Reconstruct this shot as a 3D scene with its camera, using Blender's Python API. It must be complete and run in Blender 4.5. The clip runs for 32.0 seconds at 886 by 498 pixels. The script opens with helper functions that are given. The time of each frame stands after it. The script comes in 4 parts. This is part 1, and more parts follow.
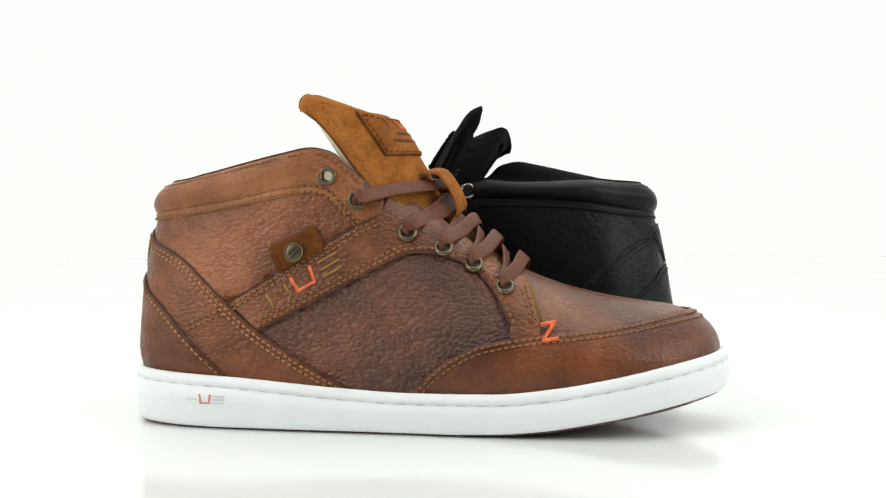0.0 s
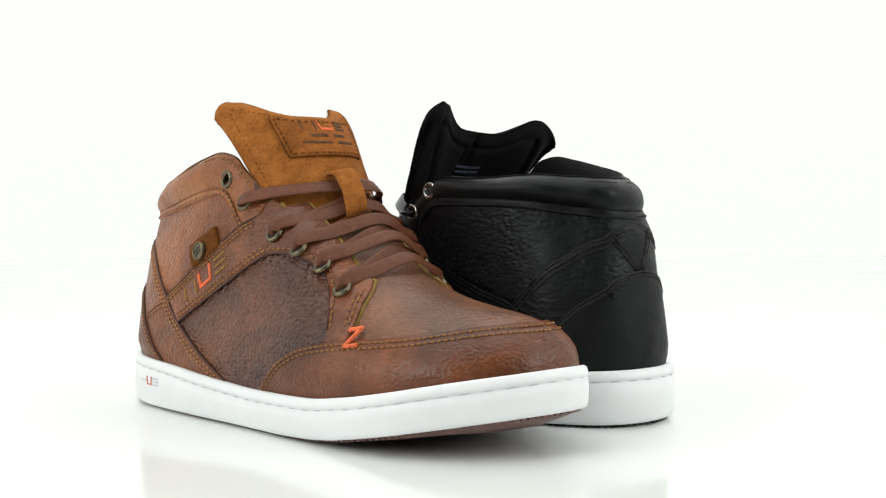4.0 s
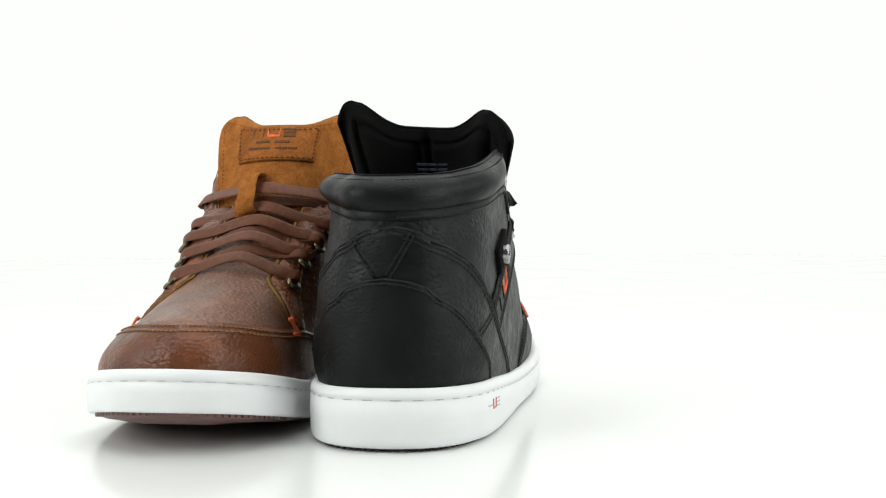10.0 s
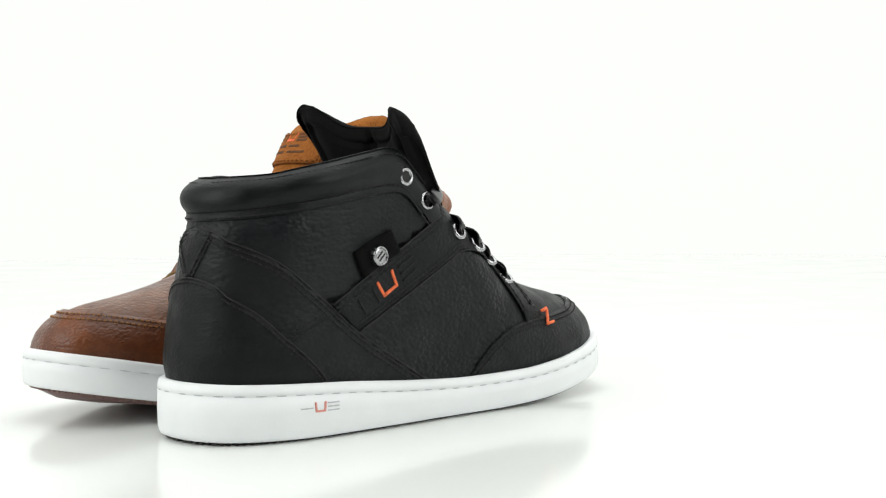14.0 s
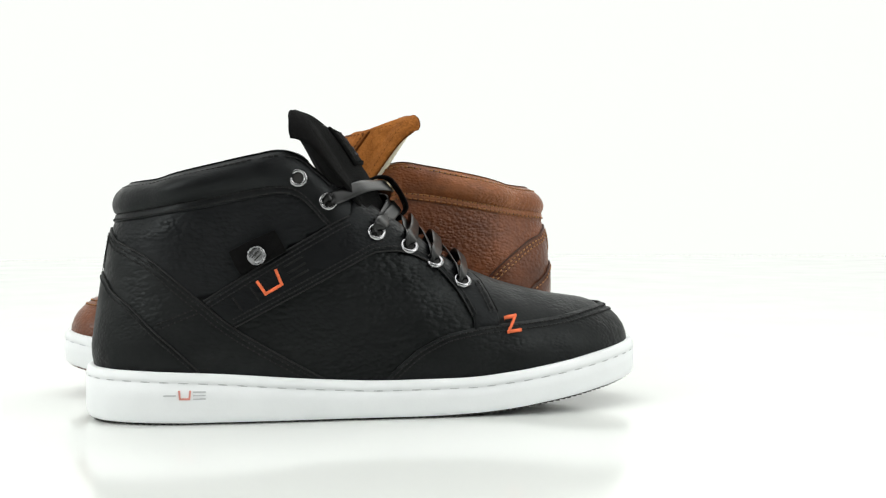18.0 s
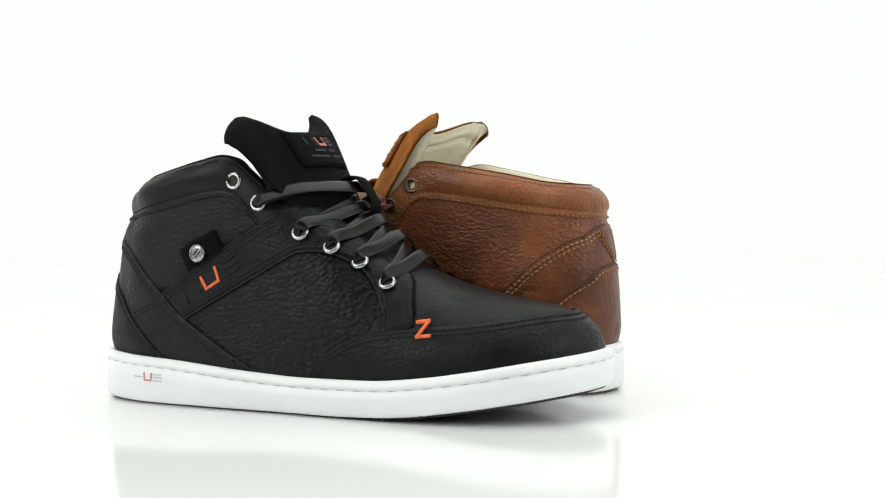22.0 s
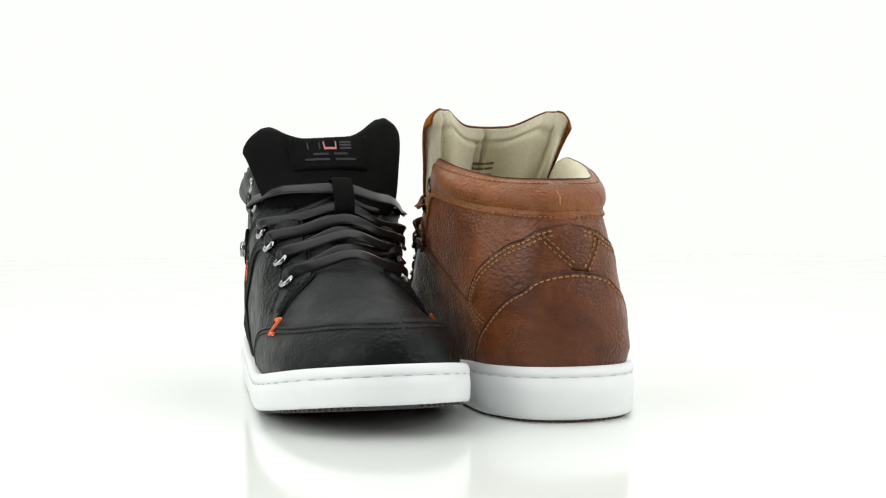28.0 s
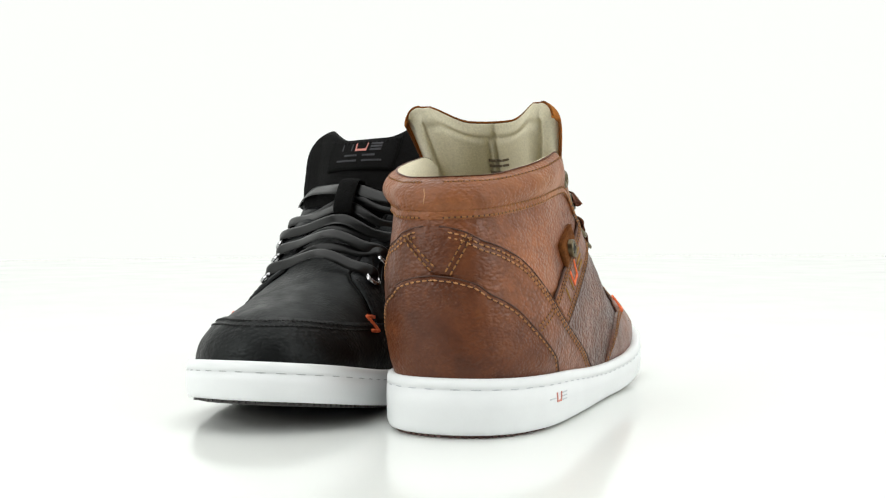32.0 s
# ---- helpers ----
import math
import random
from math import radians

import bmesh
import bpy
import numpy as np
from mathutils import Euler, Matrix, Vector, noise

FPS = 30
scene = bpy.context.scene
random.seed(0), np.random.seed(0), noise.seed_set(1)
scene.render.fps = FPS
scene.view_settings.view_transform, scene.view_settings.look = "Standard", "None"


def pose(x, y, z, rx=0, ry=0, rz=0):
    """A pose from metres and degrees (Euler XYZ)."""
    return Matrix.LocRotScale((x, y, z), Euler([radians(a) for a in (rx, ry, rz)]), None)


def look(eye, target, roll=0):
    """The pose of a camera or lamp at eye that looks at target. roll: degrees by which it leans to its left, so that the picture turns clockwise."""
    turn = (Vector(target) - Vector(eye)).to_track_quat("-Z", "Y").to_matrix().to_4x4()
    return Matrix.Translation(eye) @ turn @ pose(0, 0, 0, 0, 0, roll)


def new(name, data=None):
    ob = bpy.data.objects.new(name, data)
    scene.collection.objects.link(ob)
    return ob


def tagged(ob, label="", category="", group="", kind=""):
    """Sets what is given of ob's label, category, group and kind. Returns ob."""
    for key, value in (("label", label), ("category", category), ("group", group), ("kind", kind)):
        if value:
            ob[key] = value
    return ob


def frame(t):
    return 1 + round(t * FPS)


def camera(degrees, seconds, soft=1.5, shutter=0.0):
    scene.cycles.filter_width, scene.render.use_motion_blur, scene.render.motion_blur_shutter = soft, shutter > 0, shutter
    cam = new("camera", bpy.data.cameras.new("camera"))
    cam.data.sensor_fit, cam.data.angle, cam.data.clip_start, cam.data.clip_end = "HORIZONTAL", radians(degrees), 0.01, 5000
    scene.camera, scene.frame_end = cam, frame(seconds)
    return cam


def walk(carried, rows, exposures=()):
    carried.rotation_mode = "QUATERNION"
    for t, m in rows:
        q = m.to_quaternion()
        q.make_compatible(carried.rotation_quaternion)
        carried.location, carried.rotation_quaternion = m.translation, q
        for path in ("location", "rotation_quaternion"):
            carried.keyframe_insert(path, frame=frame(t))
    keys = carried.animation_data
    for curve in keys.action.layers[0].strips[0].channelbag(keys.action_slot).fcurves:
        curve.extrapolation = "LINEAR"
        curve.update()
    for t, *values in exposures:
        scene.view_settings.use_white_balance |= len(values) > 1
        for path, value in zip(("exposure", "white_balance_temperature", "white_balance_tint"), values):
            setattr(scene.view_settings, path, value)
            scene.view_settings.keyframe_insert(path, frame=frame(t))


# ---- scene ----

# ---------------------------------------------------------------- camera
cam = camera(40.9, 32.0, soft=1.2)
EYE = Vector((0.0, -0.70, 0.1035))
PITCH, YAW = radians(-1.337), radians(2.593)
AHEAD = Vector((math.sin(YAW) * math.cos(PITCH), math.cos(YAW) * math.cos(PITCH), math.sin(PITCH)))
SEAT = look(EYE, EYE + AHEAD, -0.34)
walk(cam, [(0.0, SEAT), (32.0, SEAT)])

# ---------------------------------------------------------------- light
world = bpy.data.worlds.new("studio")
scene.world = world
world.use_nodes = True
world.node_tree.nodes["Background"].inputs["Color"].default_value = (1.0, 1.0, 0.98, 1)
world.node_tree.nodes["Background"].inputs["Strength"].default_value = 0.12
scene.view_settings.exposure = 0.0


def softbox(name, eye, target, width, height, power):
    lamp = bpy.data.lights.new(name, "AREA")
    lamp.shape, lamp.size, lamp.size_y, lamp.energy = "RECTANGLE", width, height, power
    lamp.color = (0.985, 1.0, 0.98)
    ob = new(name, lamp)
    ob.matrix_world = look(eye, target)
    return ob


softbox("softbox_top", (0.0, 0.1, 1.4), (0, 0.1001, 0), 1.8, 1.6, 17.0)
softbox("softbox_side", (-1.1, -0.75, 0.75), (0, 0, 0.08), 0.8, 0.9, 9.9)
softbox("softbox_side", (1.1, -0.75, 0.75), (0, 0, 0.08), 0.8, 0.9, 8.9)
# unseen fill, added to brighten the far floor up to the backdrop
softbox("softbox_background", (0.0, 2.7, 1.8), (0, 2.7001, 0), 5.0, 2.4, 42.0)


# ---------------------------------------------------------------- materials
class Nodes:
    """A principled material and short ways to wire it."""

    def __init__(self, name, color, rough, metal=0.0):
        self.mat = bpy.data.materials.new(name)
        self.mat.use_nodes = True
        self.tree = self.mat.node_tree
        self.bsdf = self.tree.nodes["Principled BSDF"]
        self.bsdf.inputs["Base Color"].default_value = (*color, 1)
        self.bsdf.inputs["Roughness"].default_value = rough
        self.bsdf.inputs["Metallic"].default_value = metal
        self.color = color
        self.height = None

    def node(self, kind, **inputs):
        n = self.tree.nodes.new(kind)
        for key, value in inputs.items():
            n.inputs[key.replace("_", " ")].default_value = value
        return n

    def link(self, a, b):
        self.tree.links.new(a, b)

    def coords(self):
        """Object space, turned so that no lattice of a texture lies along the shoe."""
        n = self.node("ShaderNodeMapping")
        n.inputs["Rotation"].default_value = (0.62, 0.41, 0.87)
        self.link(self.node("ShaderNodeTexCoord").outputs["Object"], n.inputs["Vector"])
        return n.outputs["Vector"]

    def noise(self, scale, detail=4.0, rough=0.55, warp=0.0):
        n = self.node("ShaderNodeTexNoise", Scale=scale, Detail=detail, Roughness=rough, Distortion=warp)
        self.link(self.coords(), n.inputs["Vector"])
        return n.outputs["Fac"]

    def cells(self, scale, feature="DISTANCE_TO_EDGE"):
        n = self.node("ShaderNodeTexVoronoi", Scale=scale)
        n.feature = feature
        self.link(self.coords(), n.inputs["Vector"])
        return n.outputs["Distance"]

    def ramp(self, fac, stops):
        n = self.node("ShaderNodeValToRGB")
        e = n.color_ramp.elements
        while len(e) < len(stops):
            e.new(0.5)
        for k, (at, c) in zip(e, stops):
            k.position = at
            k.color = (*c, 1) if len(c) == 3 else c
        self.link(fac, n.inputs["Fac"])
        return n.outputs["Color"]

    def mix(self, a, b, fac, how="MIX"):
        n = self.node("ShaderNodeMix")
        n.data_type, n.blend_type = "RGBA", how
        for s, v in ((6, a), (7, b)):
            if isinstance(v, tuple):
                n.inputs[s].default_value = (*v, 1)
            else:
                self.link(v, n.inputs[s])
        if isinstance(fac, float):
            n.inputs[0].default_value = fac
        else:
            self.link(fac, n.inputs[0])
        return n.outputs[2]

    def math(self, how, a, b=0.5):
        n = self.node("ShaderNodeMath")
        n.operation = how
        for s, v in ((0, a), (1, b)):
            if isinstance(v, float):
                n.inputs[s].default_value = v
            else:
                self.link(v, n.inputs[s])
        return n.outputs[0]

    def span(self, fac, lo, hi, to_lo, to_hi):
        n = self.node("ShaderNodeMapRange", From_Min=lo, From_Max=hi, To_Min=to_lo, To_Max=to_hi)
        self.link(fac, n.inputs["Value"])
        return n.outputs["Result"]

    def base(self, color):
        self.link(color, self.bsdf.inputs["Base Color"])
        return self

    def rough(self, fac):
        self.link(fac, self.bsdf.inputs["Roughness"])
        return self

    def bump(self, height, depth, strength=1.0):
        n = self.node("ShaderNodeBump", Strength=strength, Distance=depth)
        self.link(height, n.inputs["Height"])
        if self.height is not None:
            self.link(self.height, n.inputs["Normal"])
        self.height = n.outputs["Normal"]
        self.link(self.height, self.bsdf.inputs["Normal"])
        return self


def leather(name, dark, mid, light, rough, grain, depth, scuff=0.5, gloss=0.25, crease=1.0, even=0.2, sheen=(1.0, 1.0, 1.0)):
    """Pebbled leather: rounded grain, creases that run level, cloudy tone and pale scuffs."""
    m = Nodes(name, mid, rough)
    cloud = m.noise(17.0, 5.0, 0.55, 0.5)
    tone = m.ramp(cloud, [(0.34, dark), (0.50, mid), (0.68, light)])
    fleck = m.ramp(m.noise(240.0, 5.0, 0.75), [(0.34, (0.78, 0.78, 0.78)), (0.68, (1.17, 1.17, 1.17))])
    tone = m.mix(tone, fleck, 0.6, "MULTIPLY")
    blotch = m.ramp(m.noise(48.0, 6.0, 0.62, 0.8), [(0.36, (0.70, 0.68, 0.68)), (0.52, (1.0, 1.0, 1.0)), (0.68, (1.22, 1.20, 1.16))])
    tone = m.mix(tone, blotch, 0.55, "MULTIPLY")
    worn = m.span(m.noise(55.0, 9.0, 0.74, 1.6), 0.58, 0.74, 0.0, scuff)
    tone = m.mix(tone, light, worn)
    # thin pale scratches where two drawn-out noises cross
    long = m.node("ShaderNodeMapping")
    long.inputs["Scale"].default_value = (0.35, 1.0, 1.6)
    long.inputs["Rotation"].default_value = (0.5, 0.7, 0.3)
    m.link(m.coords(), long.inputs["Vector"])
    scratch = m.node("ShaderNodeTexNoise", Scale=95.0, Detail=6.0, Roughness=0.7, Distortion=2.2)
    m.link(long.outputs["Vector"], scratch.inputs["Vector"])
    thin = m.math("ABSOLUTE", m.math("SUBTRACT", scratch.outputs["Fac"], 0.5))
    line = m.math("MULTIPLY", m.span(thin, 0.0, 0.012, 0.7, 0.0), m.span(m.noise(21.0, 3.0), 0.50, 0.66, 0.0, scuff))
    tone = m.mix(tone, light, line)
    # grain of rounded pebbles on bent coordinates
    bend = m.node("ShaderNodeTexNoise", Scale=330.0, Detail=2.0)
    m.link(m.coords(), bend.inputs["Vector"])
    add = m.node("ShaderNodeVectorMath")
    add.operation = "MULTIPLY_ADD"
    m.link(bend.outputs["Color"], add.inputs[0])
    add.inputs[1].default_value = (0.0016, 0.0016, 0.0016)
    flat = m.node("ShaderNodeMapping")
    flat.inputs["Scale"].default_value = (0.85, 0.85, 1.25)
    m.link(m.node("ShaderNodeTexCoord").outputs["Object"], flat.inputs["Vector"])
    m.link(flat.outputs["Vector"], add.inputs[2])
    vor = m.node("ShaderNodeTexVoronoi", Scale=grain)
    vor.feature = "SMOOTH_F1"
    vor.inputs["Smoothness"].default_value = 0.42
    m.link(add.outputs[0], vor.inputs["Vector"])
    cell = vor.outputs["Distance"]
    patchy = m.span(m.noise(40.0, 2.0), 0.36, 0.60, even, 1.0)
    pebble = m.math("MULTIPLY", m.math("MULTIPLY", cell, -1.0), patchy)
    m.base(m.mix(tone, dark, m.math("MULTIPLY", m.span(cell, 0.42, 0.68, 0.0, 0.28), patchy)))
    m.rough(m.span(m.noise(90.0, 5.0), 0.3, 0.7, rough - 0.08, rough + 0.12))
    m.bump(pebble, depth * 1.3, 1.0)
    fold = m.node("ShaderNodeMapping")
    fold.inputs["Scale"].default_value = (1.0, 1.0, 2.8)
    m.link(m.node("ShaderNodeTexCoord").outputs["Object"], fold.inputs["Vector"])
    wrinkle = m.node("ShaderNodeTexNoise", Scale=70.0, Detail=3.0, Roughness=0.55, Distortion=0.9)
    m.link(fold.outputs["Vector"], wrinkle.inputs["Vector"])
    m.bump(wrinkle.outputs["Fac"], 0.0014 * crease, 0.7)
    m.bump(m.noise(1500.0, 2.0), depth * 0.08, 0.5)
    m.bsdf.inputs["Specular IOR Level"].default_value = gloss
    m.bsdf.inputs["Specular Tint"].default_value = (*sheen, 1)
    return m.mat


def suede(name, dark, light):
    m = Nodes(name, light, 0.92)
    nap = m.noise(650.0, 5.0, 0.8)
    brushed = m.noise(130.0, 7.0, 0.75, 0.8)
    tone = m.ramp(brushed, [(0.22, dark), (0.74, light)])
    tone = m.mix(tone, m.ramp(m.noise(38.0, 5.0, 0.65, 0.7), [(0.36, (0.66, 0.64, 0.62)), (0.64, (1.16, 1.16, 1.16))]), 0.75, "MULTIPLY")
    m.base(m.mix(tone, m.ramp(nap, [(0.36, (0.68, 0.68, 0.68)), (0.64, (1.18, 1.18, 1.18))]), 0.8, "MULTIPLY"))
    m.bump(nap, 0.0009, 0.9)
    m.bsdf.inputs["Specular IOR Level"].default_value = 0.12
    m.bsdf.inputs["Sheen Weight"].default_value = 0.2
    m.bsdf.inputs["Sheen Tint"].default_value = (*light, 1)
    return m.mat


def cloth(name, color, scale, rough=0.9, gloss=0.2, low=0.66, relief=0.0004):
    m = Nodes(name, color, rough)
    weave = m.noise(scale, 3.0, 0.6)
    m.base(m.mix(color, m.ramp(weave, [(0.3, (low, low, low)), (0.7, (1.15, 1.15, 1.15))]), 0.8, "MULTIPLY"))
    m.bump(weave, relief, 0.6)
    m.bsdf.inputs["Specular IOR Level"].default_value = gloss
    return m.mat


def rubber(name, color):
    m = Nodes(name, color, 0.42)
    smudge = m.noise(35.0, 6.0, 0.6)
    m.base(m.mix(color, m.ramp(smudge, [(0.35, (0.95, 0.95, 0.95)), (0.65, (1.0, 1.0, 1.0))]), 0.8, "MULTIPLY"))
    m.rough(m.span(smudge, 0.3, 0.7, 0.36, 0.52))
    m.bump(m.noise(700.0, 2.0), 0.00006, 0.5)
    return m.mat


def metal(name, color, rough):
    m = Nodes(name, color, rough, 1.0)
    m.rough(m.span(m.noise(500.0, 4.0), 0.3, 0.7, rough - 0.06, rough + 0.12))
    m.bump(m.noise(900.0, 3.0), 0.0001, 0.4)
    return m.mat


def plain(name, color, rough=0.7):
    m = Nodes(name, color, rough)
    m.bump(m.noise(1500.0, 2.0), 0.0001, 0.4)
    return m.mat


def thread(name, color, gloss=0.1):
    m = Nodes(name, color, 0.7)
    m.base(m.mix(color, m.ramp(m.noise(300.0, 3.0), [(0.3, (0.7, 0.7, 0.7)), (0.7, (1.2, 1.2, 1.2))]), 0.8, "MULTIPLY"))
    m.bsdf.inputs["Specular IOR Level"].default_value = gloss
    return m.mat


WHITE_RUBBER = rubber("white_rubber", (0.850, 0.868, 0.876))
OUTSOLE_RUBBER = rubber("brown_outsole", (0.16, 0.085, 0.075))
DARK_OUTSOLE = rubber("dark_outsole", (0.035, 0.030, 0.028))
SOLE_RED = plain("faded_red", (0.66, 0.27, 0.22))
ORANGE = thread("orange_thread", (0.80, 0.17, 0.07))
FLOOR = Nodes("white_acrylic", (0.812, 0.83, 0.806), 0.10)
FLOOR.rough(FLOOR.span(FLOOR.noise(9.0, 4.0), 0.3, 0.7, 0.10, 0.14))
FLOOR.bsdf.inputs["Specular IOR Level"].default_value = 0.30
FLOOR = FLOOR.mat

BROWN = dict(
    quarter=leather("brown_leather", (0.108, 0.0340, 0.0138), (0.188, 0.0600, 0.0230), (0.300, 0.102, 0.039), 0.37, 500.0, 0.0006, 0.5, 0.36, 0.3, 0.5),
    panel=leather("dark_brown_leather", (0.066, 0.027, 0.0180), (0.120, 0.046, 0.0265), (0.205, 0.073, 0.034), 0.36, 470.0, 0.0011, 0.8, 0.38, 0.5, 0.7),
    smooth=leather("rubbed_brown_leather", (0.069, 0.0205, 0.0086), (0.122, 0.0360, 0.0125), (0.215, 0.067, 0.0215), 0.38, 600.0, 0.0004, 0.6, 0.30, 0.12, 0.4),
    toe=leather("polished_brown_leather", (0.076, 0.0240, 0.0096), (0.138, 0.0415, 0.0150), (0.250, 0.079, 0.0265), 0.33, 600.0, 0.0003, 0.5, 0.36, 0.08, 0.4),
    vamp=leather("toe_brown_leather", (0.102, 0.042, 0.022), (0.160, 0.064, 0.031), (0.235, 0.095, 0.045), 0.36, 520.0, 0.00040, 0.3, 0.38, 0.12, 0.7),
    back=leather("mid_brown_leather", (0.076, 0.0240, 0.0094), (0.142, 0.0435, 0.0155), (0.245, 0.077, 0.0250), 0.37, 460.0, 0.0005, 0.7, 0.33, 0.4, 0.4),
    saddle=leather("tan_brown_leather", (0.122, 0.0385, 0.0148), (0.208, 0.0670, 0.0252), (0.320, 0.111, 0.0420), 0.38, 480.0, 0.0006, 0.6, 0.34, 0.20, 0.5),
    collar=leather("tan_collar_leather", (0.180, 0.057, 0.019), (0.285, 0.098, 0.033), (0.41, 0.163, 0.061), 0.39, 560.0, 0.0005, 0.5, 0.33, 0.4),
    suede=suede("tan_suede", (0.25, 0.080, 0.015), (0.50, 0.185, 0.040)),
    lining=cloth("beige_lining", (0.66, 0.61, 0.46), 900.0, 0.9, 0.2, 0.88),
    lace=cloth("brown_lace", (0.138, 0.047, 0.0220), 420.0, 0.50, 0.24, 0.60, 0.00020),
    scar=plain("pale_scratch", (0.42, 0.22, 0.10)), pale_stitch=thread("cream_thread", (0.42, 0.205, 0.088)), stitch=thread("tan_thread", (0.30, 0.140, 0.052)),
    eyelet=metal("antique_brass", (0.15, 0.125, 0.08), 0.30), snap=metal("dull_brass", (0.16, 0.13, 0.08), 0.34),
    rim=plain("dark_cut_leather", (0.060, 0.021, 0.010)),
    patch_skin=suede("patch_suede", (0.225, 0.073, 0.016), (0.44, 0.158, 0.036)),
    tab=suede("brown_suede", (0.10, 0.034, 0.008), (0.24, 0.080, 0.018)),
    edge=cloth("olive_edge", (0.24, 0.15, 0.045), 500.0),
    logo=thread("olive_thread", (0.30, 0.17, 0.05)),
    ink=thread("faded_ink", (0.125, 0.062, 0.036)),
    sole_mark=plain("grey_mark", (0.60, 0.62, 0.65)), print=plain("brown_print", (0.13, 0.10, 0.07)),
    button=(0.0970, 0.0885), bracket=(0.1020, 0.0745), tack=(0.2235, 0.0485), mark=(0.0510, 0.0150),
    lean="stiff", wedge=0.0050, puff=0.0048, spring=0.0030, shoulder=0.80, tongue=(0.0020, 0.0462, 0.0450, 1.03, 1.00, 0.0052), ears=(0.60, 0.0), keeper=-0.20, slump=(0.0050, 0.0, -0.0010), corner=((0.0040, -66, 33, 0.065, 0.055), (0.0088, 56, 33, 0.065, 0.055)), patch=(-0.57, 0.50, 0.695, 0.895, -0.06, 0.815), shear=(0.0100, 0.0020), heel=0.0, dip=0.0, tread=OUTSOLE_RUBBER, patch_red=ORANGE, belly=0.0050,
)
COOL = (0.93, 1.0, 1.0)
BLACK = dict(
    quarter=leather("black_leather", (0.0020, 0.0020, 0.0026), (0.0037, 0.0037, 0.0045), (0.0064, 0.0064, 0.0072), 0.45, 520.0, 0.0003, 0.2, 0.18, 0.5, sheen=COOL),
    panel=leather("pebbled_black_leather", (0.0016, 0.0017, 0.0018), (0.0038, 0.0040, 0.0042), (0.0070, 0.0072, 0.0074), 0.44, 380.0, 0.00055, 0.2, 0.20, 0.2, 0.6, sheen=COOL),
    toe=leather("toe_cap_black_leather", (0.0020, 0.0021, 0.0022), (0.0040, 0.0041, 0.0043), (0.0071, 0.0072, 0.0073), 0.46, 460.0, 0.0003, 0.2, 0.20, 0.12, sheen=COOL),
    smooth=leather("smooth_black_leather", (0.0022, 0.0023, 0.0024), (0.0044, 0.0046, 0.0048), (0.0078, 0.0079, 0.0080), 0.49, 560.0, 0.0002, 0.2, 0.19, 0.2, sheen=COOL),
    vamp=leather("toe_black_leather", (0.0025, 0.0026, 0.0027), (0.0050, 0.0052, 0.0054), (0.0086, 0.0087, 0.0088), 0.46, 520.0, 0.0002, 0.2, 0.21, 0.15, sheen=COOL),
    back=leather("creased_black_leather", (0.0022, 0.0023, 0.0025), (0.0043, 0.0045, 0.0049), (0.0077, 0.0078, 0.0080), 0.45, 420.0, 0.0003, 0.2, 0.21, 0.35, sheen=COOL),
    saddle=leather("dull_black_leather", (0.0025, 0.0025, 0.0032), (0.0046, 0.0046, 0.0055), (0.0080, 0.0080, 0.0090), 0.46, 420.0, 0.0004, 0.2, 0.20, 0.4, sheen=COOL),
    collar=leather("soft_black_leather", (0.0025, 0.0025, 0.0029), (0.0046, 0.0046, 0.0052), (0.0080, 0.0080, 0.0085), 0.42, 800.0, 0.0001, 0.2, 0.20, 0.2, sheen=COOL),
    suede=suede("black_suede", (0.0022, 0.0022, 0.0022), (0.005, 0.005, 0.005)),
    lining=cloth("black_lining", (0.005, 0.005, 0.005), 900.0),
    lace=cloth("black_lace", (0.0036, 0.0036, 0.0035), 420.0, 0.28, 0.30, 0.60, 0.00012),
    pale_stitch=thread("dull_black_thread", (0.006, 0.006, 0.006), 0.3), stitch=thread("black_thread", (0.006, 0.006, 0.006), 0.3),
    eyelet=metal("bright_nickel", (0.40, 0.40, 0.41), 0.20), snap=metal("grey_nickel", (0.36, 0.36, 0.37), 0.24),
    rim=plain("black_cut_leather", (0.002, 0.002, 0.002)),
    patch_skin=suede("black_patch", (0.0022, 0.0022, 0.0022), (0.0045, 0.0045, 0.0045)),
    tab=suede("dark_suede", (0.0018, 0.0018, 0.0018), (0.004, 0.004, 0.004)),
    edge=cloth("black_edge", (0.006, 0.006, 0.006), 500.0),
    logo=thread("dark_thread", (0.006, 0.006, 0.006), 0.25),
    ink=thread("grey_ink", (0.055, 0.055, 0.060)),
    sole_mark=plain("dim_mark", (0.50, 0.51, 0.52)), print=plain("blue_print", (0.060, 0.070, 0.105)),
    button=(0.0900, 0.0865), bracket=(0.0975, 0.0718), tack=(0.2262, 0.0468), mark=(0.0530, 0.0155),
    lean="soft", wedge=-0.0010, puff=0.0057, spring=0.0, shoulder=0.55, tongue=(0.0002, 0.0497, 0.0480, 0.68, 0.45, -0.0003), ears=(0.88, 0.0030), keeper=0.05, slump=(0.0100, 0.0040, -0.0060), corner=((0.0085, -32, 46, 0.098, 0.020), (0.0080, 56, 33, 0.065, 0.055)), patch=(-0.50, 0.50, 0.685, 0.890, 0.0, 0.795), shear=(0.0, 0.0), heel=0.0030, dip=0.007, tread=DARK_OUTSOLE, patch_red=plain("dull_red", (0.55, 0.20, 0.17)), belly=0.0020,
)


